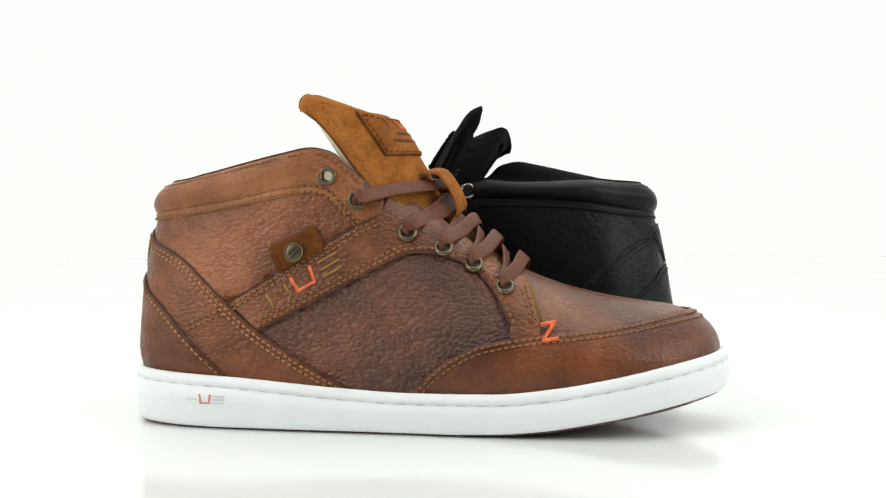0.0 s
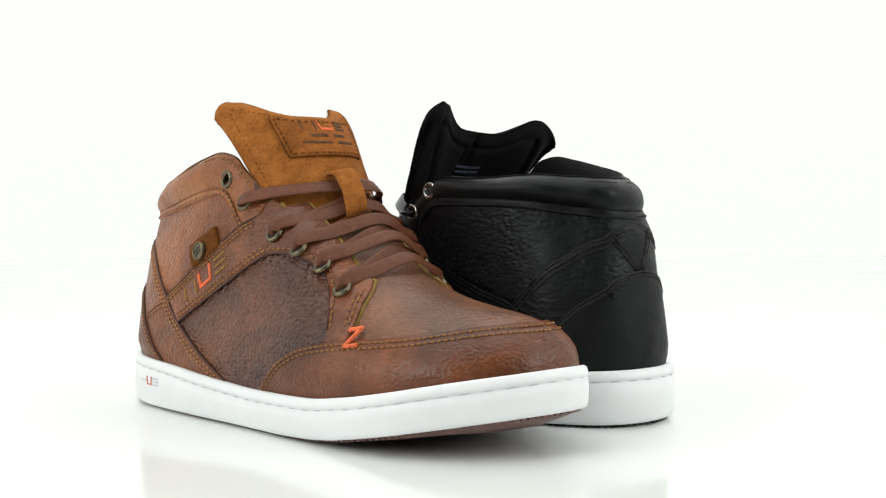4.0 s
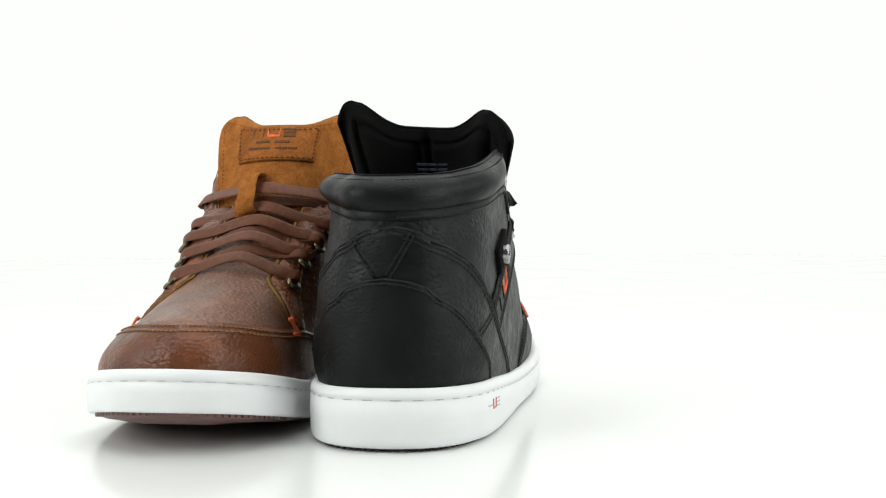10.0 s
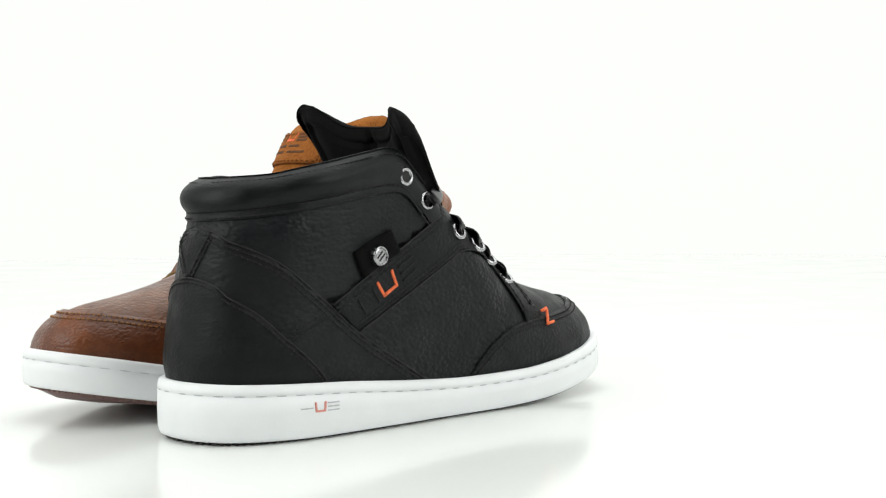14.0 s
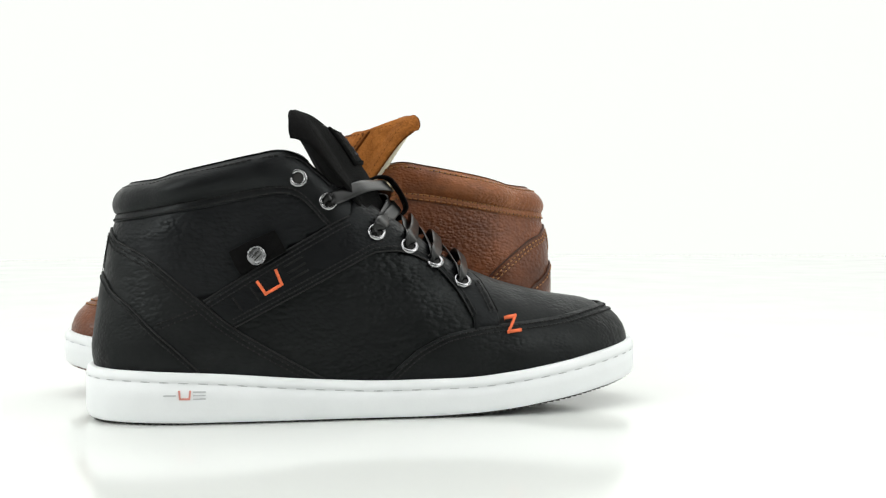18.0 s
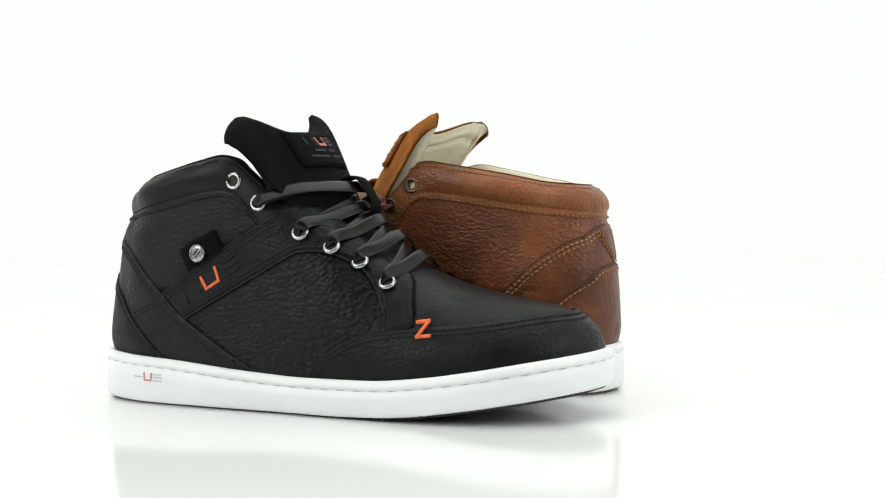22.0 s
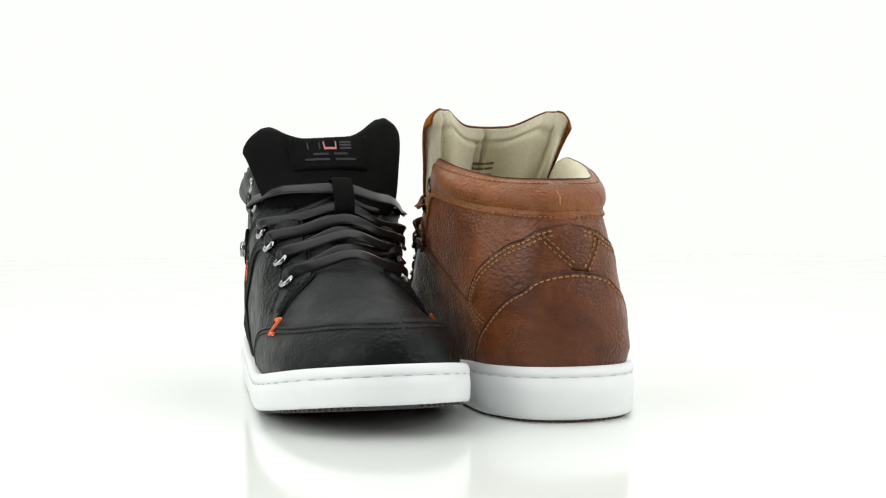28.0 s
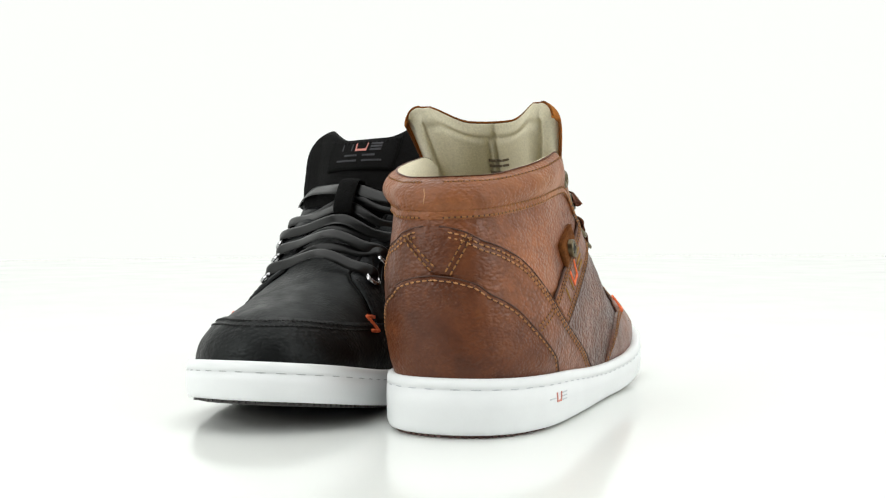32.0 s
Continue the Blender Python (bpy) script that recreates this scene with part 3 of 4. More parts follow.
def build_sole(shoe, pal):
    base = loop_outline(0.0)
    inner = loop_outline(0.001)
    rows = []
    section = [(0.012, 0, -0.0030), (0.0055, 0, -0.0004), (0.0022, 0, 0.0), (0.0008, 0, -0.0009), (0.0002, 0, -0.0030), (0.0001, 0, -0.0046), (0.0009, 0, -0.0052), (0.0001, 0, -0.0058), (-0.0002, 0.5, 0), (0.0001, 0.8, 0.0), (0.0004, 1, 0.0027), (0.0010, 1, 0.0015), (0.0022, 1, 0.0011), (0.0080, 1, 0.0010)]
    for (x, y), (xi, yi) in zip(base, inner):
        d = Vector((xi - x, yi - y)).normalized()
        top, bot = float(FEATHER(x)), float(GROUND(x))
        heel = max(0.0, 1 - x / 0.05)
        row = []
        for inset, f, dz in section:
            if f == 1:
                inset, dz = inset * (1 + 0.3 * heel), dz * (1 + 0.5 * heel)
            z = top + (bot - top) * f + dz
            row.append(Vector((x + d.x * inset, y + d.y * inset, z)))
        rows.append(row)
    rows.append(rows[0])
    bm = sheet(rows)
    bmesh.ops.remove_doubles(bm, verts=bm.verts, dist=1e-6)
    bmesh.ops.recalc_face_normals(bm, faces=bm.faces)
    midsole = part("midsole", bm, WHITE_RUBBER, shoe, "thick white rubber cupsole")
    # tread
    low = loop_outline(0.0056)
    rows = []
    for (x, y) in low:
        z = float(GROUND(x))
        belly = pal["belly"] * min(max((x - 0.22) / 0.07, 0), 1)
        rows.append([Vector((x, y, z + 0.0030)), Vector((x, y, z + 0.0001)), Vector((x - 1.1 * belly, y * 0.93, z - belly * 0.5)), Vector((x * 0.95 + 0.005, y * 0.5, max(z - belly, 0.0))), Vector((x * 0.92 + 0.008, 0, max(z - belly, 0.0)))])
    rows.append(rows[0])
    bm = sheet(rows)
    bmesh.ops.remove_doubles(bm, verts=bm.verts, dist=1e-6)
    bmesh.ops.recalc_face_normals(bm, faces=bm.faces)
    part("outsole", bm, pal["tread"], shoe, "dark rubber tread")
    # teeth of the tread along its rim
    bm = bmesh.new()
    for side in (1, -1):
        p, run = outline(0.0036)[side]
        for q in np.arange(0.002, run[-1] - 0.002, 0.0036):
            (xa, ya), (xb, yb) = ((np.interp(v, run, p[:, 0]), np.interp(v, run, p[:, 1])) for v in (q, q + 0.0020))
            t = Vector((xb - xa, yb - ya, 0)).normalized()
            deep = Vector((-t.y, t.x, 0)) * side * 0.0034
            z = float(GROUND(xa))
            corner = [Vector((xa, ya, 0)), Vector((xb, yb, 0)), Vector((xb, yb, 0)) + deep, Vector((xa, ya, 0)) + deep]
            v = [bm.verts.new(c + Vector((0, 0, h))) for h in (z + 0.0002, z + 0.0026) for c in corner]
            for f in ((3, 2, 1, 0), (0, 1, 5, 4), (1, 2, 6, 5), (2, 3, 7, 6), (3, 0, 4, 7)):
                bm.faces.new([v[k] for k in f])
    bmesh.ops.recalc_face_normals(bm, faces=bm.faces)
    part("tread_rim", bm, pal["tread"], shoe, "fine teeth round the tread", smooth=False, kind="stuff")
    # stitched groove round the wall
    bm = bmesh.new()
    for side in (1, -1):
        p, run = outline(0.0002)[side]
        s = 0.004
        while s < run[-1] - 0.004:
            ends = []
            for q in (s, s + 0.0050):
                x, y = np.interp(q, run, p[:, 0]), np.interp(q, run, p[:, 1])
                ends.append(Vector((x, y, float(FEATHER(x)) - 0.0052)))
            t = (ends[1] - ends[0]).normalized()
            dash(bm, ends[0], ends[1], Vector((t.y, -t.x, 0)) * side, 0.00026)
            s += 0.0100
    bmesh.ops.recalc_face_normals(bm, faces=bm.faces)
    part("sole_stitching", bm, pal["sole_mark"], midsole, "grey stitches in a groove", kind="stuff")

    # marks on the heel wall
    def place(u, v, out):
        x = pal["mark"][0] + u
        p, run = outline(0.0)[1]
        y = float(np.interp(x, p[:, 0], p[:, 1]))
        return Vector((x, y - 0.0003 - out * 0.6, pal["mark"][1] + v))

    bm = bmesh.new()
    bars(bm, [[(-0.0028, 0.0022), (-0.0024, -0.0018), (0.0024, -0.0018), (0.0028, 0.0022)]], place, 0.0010, 0.0004)
    part("sole_mark", bm, SOLE_RED, midsole, "small faded red bracket mark", smooth=False)
    for stroke in ([(-0.0105, 0.0), (-0.0045, 0.0)], [(0.0045, 0.0018), (0.0105, 0.0018)], [(0.0045, 0.0), (0.0105, 0.0)], [(0.0045, -0.0018), (0.0105, -0.0018)]):
        bm = bmesh.new()
        bars(bm, [stroke], place, 0.0006, 0.0003)
        part("sole_mark", bm, pal["sole_mark"], midsole, "small grey bar", smooth=False)


def build_upper(shoe, pal):
    # quarter: heel and both sides
    ends = {s: at_x(s, 0.206) for s in (1, -1)}
    for ws, mat in ((np.linspace(0.0, ends[1], 66), pal["panel"]), (np.linspace(ends[-1], 0.0, 66), pal["back"])):
        rows = []
        for w in ws:
            bx = foot(w)[0]
            lo = float(FEATHER(bx)) - 0.004
            hi = float(SEAM(bx)) + 0.004 if bx < 0.128 else brim(w)
            rows.append([skin(w, lo + (hi - lo) * k / 24, 0.0005) for k in range(25)])
        part("quarter", sheet(rows), mat, shoe)
    ws = np.linspace(ends[-1], ends[1], 131)
    rows = []
    for w in ws:
        bx = foot(w)[0]
        hi = brim(w)
        rows.append([skin(w, 0.034 + (hi - 0.0015 - 0.034) * k / 16, -0.0035) for k in range(17)] + [skin(w, hi, -0.0001)])
    part("lining", pierced(sheet(rows, flip=True), 0.0042), pal["lining"], shoe, "padded cloth lining")
    # vamp over the toes
    rows = []
    tip = min(UPPER[s][0][:, 0].max() for s in (1, -1))
    for x in list(np.linspace(0.172, 0.29, 40)) + list(np.linspace(0.2925, tip - 0.0004, 12)):
        a, b = at_x(1, x), at_x(-1, x)
        rows.append([arch(a, k / 22) for k in range(23)] + [arch(b, k / 22) for k in range(21, -1, -1)])
    a, b = REACH[1], -REACH[-1]
    rows.append([arch(a, k / 22) for k in range(23)] + [arch(b, k / 22) for k in range(21, -1, -1)])
    part("vamp", sheet(rows), pal["vamp"], shoe, "smooth rounded toe box")
    # footbed
    rows = []
    p = outline(0.008)
    for x in np.linspace(0.012, 0.20, 24):
        yl, ym = (float(np.interp(x, p[s][0][:, 0], p[s][0][:, 1])) for s in (1, -1))
        rows.append([Vector((x, yl + (ym - yl) * k / 8, 0.036 - 0.004 * x / 0.2)) for k in range(9)])
    part("footbed", sheet(rows), pal["lining"], shoe)

    def W(side, x):
        return at_x(side, x)

    # quarter top, pebbled, above the strap outside and above the slanting seam inside
    lines = {1: ((0.0180, 0.0880), (0.036, 0.0780), (0.056, 0.0630), (0.072, 0.0670), (0.100, 0.0860), (0.120, 0.0975), (0.131, 0.1020)),
             -1: ((0.0180, 0.0880), (0.042, 0.0730), (0.064, 0.0590), (0.088, 0.0672), (0.108, 0.0750), (0.130, 0.0845), (0.145, 0.0915), (0.145, 0.1000), (0.132, 0.1030))}
    round_heel = []
    for side in (1, -1):
        line = [(W(side, x), z) for x, z in lines[side]]
        up = [(W(side, x), float(SEAM(x)) + 0.002) for x in np.linspace(0.128, 0.002, 22)]
        round_heel.append(line + up)
    saddle = part("side_panel", panel([(0.0, 0.0950)] + round_heel[0] + round_heel[1][::-1], 0.0010, 0.0012), pal["saddle"], shoe)
    slant = [(W(-1, x), z) for x, z in ((0.040, 0.0425), (0.052, 0.0510), (0.064, 0.0600), (0.088, 0.0672), (0.108, 0.0750), (0.130, 0.0845), (0.145, 0.0915))]
    # back strip below the collar
    half = [(0.0, 0.1015), (0.010, 0.1004), (0.020, 0.0978), (W(1, 0.012), 0.0945), (W(1, 0.022), 0.0905), (W(1, 0.037), 0.0828), (W(1, 0.056), 0.0672), (W(1, 0.077), 0.0500), (W(1, 0.104), 0.0335), (W(1, 0.127), 0.0205)]
    top = dense(half, 0.004)
    edge_top = [(float(p[0]), float(p[1])) for p in top]

    def other(path):
        return [(at_x(-1, foot(w)[0]) if w > 1e-6 else 0.0, z) for w, z in path]

    half = [(0.0, 0.1015), (0.010, 0.1004), (0.020, 0.0978), (W(1, 0.012), 0.0945), (W(1, 0.022), 0.0905), (W(1, 0.042), 0.0780), (W(1, 0.062), 0.0605)]
    edge_in = other([(float(p[0]), float(p[1])) for p in dense(half, 0.004)])
    foot_line = [(W(1, x), float(FEATHER(x)) - 0.002) for x in np.linspace(0.124, 0.0, 22)]
    foot_in = [(W(-1, x), float(FEATHER(x)) - 0.002) for x in np.linspace(0.003, 0.050, 10)] + [(W(-1, 0.043), 0.0420)]
    back_panel = part("back_panel", panel(edge_top + foot_line + foot_in + edge_in[::-1][:-1], 0.0020, 0.0018), pal["back"], shoe)
    # heel counter
    half = [(0.0, 0.0775), (0.011, 0.0762), (0.021, 0.0730), (W(1, 0.012), 0.0690), (W(1, 0.024), 0.0608), (W(1, 0.037), 0.0488), (W(1, 0.050), 0.0372), (W(1, 0.063), 0.0240)]
    edge_cap = [(float(p[0]), float(p[1])) for p in dense(half, 0.004)]
    foot_line = [(W(1, x), float(FEATHER(x)) - 0.002) for x in np.linspace(0.061, 0.0, 14)]
    counter = part("heel_counter", panel(edge_cap + foot_line + other(foot_line)[::-1][1:] + other(edge_cap)[::-1][:-1], 0.0032, 0.0016), pal["smooth"], shoe)
    # wedge at the heel
    v = pal["wedge"]
    wedge = part("heel_wedge", panel([(v - 0.0210, 0.0950), (v - 0.0040, 0.0765), (v + 0.0040, 0.0765), (v + 0.0155, 0.0970), (v, 0.1000)], 0.0024, 0.0006), pal["smooth"], shoe)
    # strap and eyestay
    lace_edge = {}
    for side in (1, -1):
        low = [(W(side, x), z) for x, z in ((0.220, 0.0455), (0.205, 0.0455), (0.2045, 0.0520), (0.200, 0.0610), (0.1945, 0.0695), (0.186, 0.0785), (0.176, 0.0840), (0.168, 0.0868), (0.161, 0.0876), (0.154, 0.0872), (0.147, 0.0850), (0.112, 0.0668), (0.0785, 0.0496))]
        up = [(W(side, x), z) for x, z in ((0.0625, 0.0633), (0.095, 0.0827), (0.120, 0.0970), (0.131, 0.1030), (0.1385, 0.1062))]
        if side < 0:
            low, up = low[:11], [(W(side, x), z) for x, z in ((0.1400, 0.0880), (0.1375, 0.0960), (0.1385, 0.1062))]
        lip = [(W(side, x), brim(W(side, x)) - 0.0002) for x in np.linspace(0.1412, 0.2085, 18)]
        front = [(W(side, x), z) for x, z in ((0.2120, 0.0700), (0.2150, 0.0630), (0.2185, 0.0540))]
        stay = part("eyestay", panel(low + up + lip + front, 0.0022, 0.0014, 0.004), pal["quarter"], shoe)
        lace_edge[side] = (low, up, lip, front, stay)
        cut = [skin(w, z, 0.0006) for w, z in lip[1:] + front]
        cut = [p + Vector((0, side * 0.0009, 0)) for p in cut]
        part("cut_edge", ribbon(cut, [Vector((0.3, side * 0.6, 0.8))] * len(cut), 0.0016, 0.0030), pal["edge"], stay, "raw folded edge beside the laces")
    # mudguard round the toe
    half = [(0.155, 0.0185), (0.163, 0.0270), (0.173, 0.0355), (0.182, 0.0405), (0.191, 0.0440), (0.207, 0.0467), (0.224, 0.0480), (0.242, 0.0490), (0.258, 0.0502), (0.272, 0.0518), (0.283, 0.0532), (0.292, 0.0540), (0.299, 0.0545)]
    sides = {s: [(W(s, x), z) for x, z in half] + [(s * REACH[s], 0.0548)] for s in (1, -1)}
    around = REACH[1] + REACH[-1]
    low = [(W(1, x), float(FEATHER(x)) - 0.002) for x in np.linspace(0.158, 0.3075, 36)] + [(around + W(-1, x), float(FEATHER(x)) - 0.002) for x in np.linspace(0.3075, 0.158, 36)]
    guard = part("toe_guard", panel(sides[1] + [(around + w, z) for w, z in sides[-1][-2::-1]] + low[::-1], 0.0020, 0.0016, 0.004), pal["toe"], shoe)
    guards = {1: guard, -1: guard}
    # collar roll
    rows, inside = [], []
    for w in np.linspace(at_x(-1, 0.146), at_x(1, 0.146), 181):
        bx = foot(w)[0]
        lo, hi = float(SEAM(bx)) - 0.0005, collar_z(w)
        puff = pal["puff"] * min(1.0, max(0.0, (0.112 - bx) / 0.05)) ** 0.7
        if bx > 0.131:
            lo = 0.0985 + (bx - 0.131) * 0.45
            hi = max(min(hi, brim(w)) - 0.0004, lo + 0.003)
        row = []
        for k in range(13):
            t = k / 12
            row.append(skin(w, lo + (hi - lo) * t, 0.0012 + (puff + 0.0006) * math.sin(math.pi * min(1.0, t * 0.93 + 0.05)) ** 0.75 - 0.002 * t ** 6))
        row.append(skin(w, hi + 0.0006, -0.0012))
        rows.append(row)
        pad = 0.35 + 0.65 * min(1.0, max(0.0, (0.110 - bx) / 0.05))
        inside.append([skin(w, hi + 0.0005, -0.0010), skin(w, hi + 0.0002, -0.0010 - 0.0022 * pad), skin(w, hi - 0.003, -0.0016 - 0.0042 * pad - puff * 0.3), skin(w, hi - 0.010, -0.0020 - 0.0045 * pad - puff * 0.5), skin(w, hi - 0.018, -0.0025 - 0.0032 * pad - puff * 0.4), skin(w, hi - 0.028, -0.0042)])
    collar = part("collar", pierced(sheet(rows), 0.0033), pal["collar"], shoe, "padded rolled ankle collar")
    part("collar_lining", pierced(sheet(inside), 0.0038), pal["lining"], collar)

    top = [W(-1, x) for x in np.linspace(0.118, 0.002, 44)] + [W(1, x) for x in np.linspace(0.002, 0.118, 44)]
    path = [skin(w, collar_z(w) + 0.0005, -0.0006) for w in top]
    part("collar_edge", ribbon(path, [Vector((0, 0, 1))] * len(path), 0.0012, 0.0005), pal["smooth"], collar, "dark cut top edge")
    cord = [W(-1, x) for x in np.linspace(0.123, 0.002, 44)] + [W(1, x) for x in np.linspace(0.002, 0.123, 44)]
    path = [skin(w, float(SEAM(foot(w)[0])) - 0.0026, 0.0012) for w in cord]
    ups = [(skin(w, float(SEAM(foot(w)[0])) - 0.0026, 0.0050) - p).normalized() for w, p in zip(cord, path)]
    part("collar_band", ribbon(path, ups, 0.0050, 0.0022, 0.3), pal["collar"], collar, "narrow stitched band")

    # dark raw edges of the pieces
    def rimmed(path, out, owner):
        pts = [skin(float(w), float(z), out - 0.0006) for w, z in dense(path, 0.003)]
        ups = [(skin(float(w), float(z), out + 0.002) - skin(float(w), float(z), out - 0.0006)).normalized() for w, z in dense(path, 0.003)]
        part("raw_edge", ribbon(pts, ups, 0.0009, 0.0013), pal["rim"], owner)

    rimmed(edge_top[1:], 0.0020, back_panel)
    rimmed(edge_in[1:], 0.0020, back_panel)
    rimmed(edge_cap, 0.0032, counter)
    rimmed(other(edge_cap), 0.0032, counter)
    rimmed(slant, 0.0010, saddle)
    for s in (1, -1):
        rimmed(lace_edge[s][0][2:], 0.0022, lace_edge[s][4])
        rimmed(lace_edge[s][1], 0.0022, lace_edge[s][4])

    # stitching
    def run_of(name, paths, owner, dye="stitch"):
        bm = bmesh.new()
        for path, out, shift in paths:
            stitches(bm, path, out, shift)
        bmesh.ops.recalc_face_normals(bm, faces=bm.faces)
        part(name, bm, pal[dye], owner, kind="stuff")
        # solid dark dashes in the gaps, coloured for the shade of needle holes
        bm = bmesh.new()
        for path, out, shift in paths:
            stitches(bm, path, out - 0.0002, shift, 0.0033, 0.0009, 0.00048, 0.00235)
        bmesh.ops.recalc_face_normals(bm, faces=bm.faces)
        part("seam_perforation", bm, pal["rim"], owner, kind="stuff")

    seam_line = {s: [(W(s, x), float(SEAM(x)) - 0.0012) for x in (0.129, 0.122, 0.116, 0.110, 0.104, 0.096, 0.080, 0.061, 0.045, 0.030, 0.015, 0.004)] for s in (1, -1)}
    for s in (1, -1):
        k = s
        run_of("collar_stitching", [([(w, z + 0.0002) for w, z in seam_line[s]], 0.0022, 0.0), ([(w, z - 0.0026) for w, z in seam_line[s]], 0.0022, 0.0), ([(W(s, x), collar_z(W(s, x)) - 0.0026) for x in (0.129, 0.121, 0.113, 0.105)], 0.0016, 0.0), ([(W(s, x), collar_z(W(s, x)) - 0.0026) for x in (0.102, 0.097, 0.091)], 0.0024, 0.0), ([(W(s, x), collar_z(W(s, x)) - 0.0022) for x in (0.088, 0.066, 0.045, 0.02, 0.004)], 0.0034, 0.0)], collar)
        line = edge_top if s == 1 else edge_in
        run_of("back_stitching", [(line[2:], 0.0022, -0.0022 * k), (line[2:], 0.0022, -0.0046 * k)], back_panel, "pale_stitch")
        line = edge_cap if s == 1 else other(edge_cap)
        run_of("counter_stitching", [(line, 0.0034, -0.0020 * k)], counter, "pale_stitch")
        low, up, lip, front, stay = lace_edge[s]
        run_of("eyestay_stitching", [(low[2:], 0.0024, -0.0020 * k), (low[9:] if s > 0 else low[4:], 0.0024, -0.0042 * k), (up, 0.0024, -0.0020 * k), (up, 0.0024, -0.0042 * k), (front, 0.0024, -0.0018 * k), (front, 0.0024, -0.0038 * k)], stay)
        line = sides[s]
        run_of("toe_stitching", [(line, 0.0022, -0.0018 * k), (line, 0.0022, -0.0040 * k)], guards[s])
        run_of("cross_stitching", [([(W(s, 0.039), 0.0515), (W(s, 0.0585), 0.0595)], 0.0022, 0.0), ([(W(s, 0.040), 0.0490), (W(s, 0.0605), 0.0575)], 0.0022, 0.0)], back_panel)
    run_of("slant_stitching", [(slant, 0.0012, 0.0020), (slant, 0.0012, 0.0044)], saddle)
    legs = ([(v - 0.0215, 0.0955), (v - 0.0030, 0.0782)], [(v + 0.0030, 0.0782), (v + 0.0163, 0.0973)])
    run_of("wedge_stitching", [(leg, 0.0026, shift) for leg in legs for shift in (0.0020, -0.0006)], wedge)

    # orange tacks where the eyestay ends
    for side in (1, -1):
        def tack(u, v, out, side=side):
            return skin(W(side, pal["tack"][0] + u), pal["tack"][1] + v, 0.0026 + out)

        bm = bmesh.new()
        bars(bm, [[(-0.0036, 0.0034), (0.0027, 0.0040), (-0.0028, -0.0036), (0.0042, -0.0030)]], tack, 0.0015, 0.0009)
        part("bar_tack", bm, ORANGE, guards[side], "orange zigzag bar tack")

    # mark on the strap
    ca, sa = math.cos(radians(29.5)), math.sin(radians(29.5))
    w0 = W(1, pal["bracket"][0])
    stay = lace_edge[1][4]

    def mark(u, v, out):
        return skin(w0 + u * ca - v * sa, pal["bracket"][1] + u * sa + v * ca, 0.0024 + out)

    bm = bmesh.new()
    bars(bm, [[(-0.0056, 0.0044), (-0.0050, -0.0030), (0.0046, -0.0030), (0.0056, 0.0048)]], mark, 0.0017, 0.0003)
    part("logo_mark", bm, ORANGE, stay, "orange embroidered bracket")
    for strokes in ([[(-0.0205, 0.0034), (-0.0199, -0.0040)]], [[(-0.0100, 0.0036), (-0.0094, -0.0036)]], [[(0.0100, -0.0034), (0.0200, -0.0034)]], [[(0.0102, 0.0004), (0.0204, 0.0004)]], [[(0.0104, 0.0042), (0.0208, 0.0042)]]):
        bm = bmesh.new()
        bars(bm, strokes, mark, 0.0012, 0.0003)
        part("logo_mark", bm, pal["logo"], stay, "thread bars beside the bracket")

    if pal is BROWN:
        def scar(u, v, out):
            return skin(W(1, 0.1020 + u), 0.1075 + v, 0.0010 + out)

        bm = bmesh.new()
        bars(bm, [[(-0.0040, 0.0022), (0.0005, 0.0008), (0.0000, -0.0022)], [(0.0005, 0.0008), (0.0040, -0.0006)]], scar, 0.0006, 0.00015)
        part("scar", bm, pal["collar"], saddle, "pale scar in the leather")

        def nick(u, v, out):
            t = (0.1160 + v - 0.1080) / 0.0165
            return skin(-0.006 + u, 0.1160 + v, 0.0012 + (pal["puff"] + 0.0006) * math.sin(math.pi * (t * 0.93 + 0.05)) ** 0.75 - 0.002 * t ** 6 + out)

        bm = bmesh.new()
        bars(bm, [[(0.0030, -0.0040), (0.0038, 0.0000), (0.0022, 0.0040), (-0.0012, 0.0058)]], nick, 0.0007, 0.00012)
        part("scar", bm, pal["scar"], collar, "pale curved scratch")

    # suede tab with a snap button
    bx, bz = pal["button"]
    rim = ((-0.0140, 0.0020), (-0.0055, 0.0065), (0.0095, 0.0130), (0.0125, 0.0080), (0.0155, 0.0020), (0.0040, -0.0040), (-0.0080, -0.0100), (-0.0115, -0.0045))
    tab = part("tab", panel([(W(1, bx + u), bz + v) for u, v in rim], 0.0034, 0.0024, 0.004), pal["tab"], shoe, "small suede tab")
    c = skin(W(1, bx), bz, 0.0034)
    axis = skin(W(1, bx), bz, 0.0100) - c
    button = part("snap_button", disc(c, axis, 0.0048, 0.0022, 24, 0.0001), pal["snap"], tab, "round metal snap button")
    part("snap_rim", ring(c + axis.normalized() * 0.0014, axis, 0.0050, 0.0040, 0.0013), pal["snap"], tab)
    u = axis.orthogonal().normalized()
    v = axis.normalized().cross(u)
    bm = bmesh.new()
    bars(bm, [[(-0.0022, 0.0010), (0.0022, 0.0010)], [(-0.0022, -0.0010), (0.0022, -0.0010)]], lambda p, q, o: c + u * p + v * q + axis.normalized() * (0.0023 + o), 0.0007, 0.0003)
    part("embossing", bm, pal["hole"], button, "two dark bars")


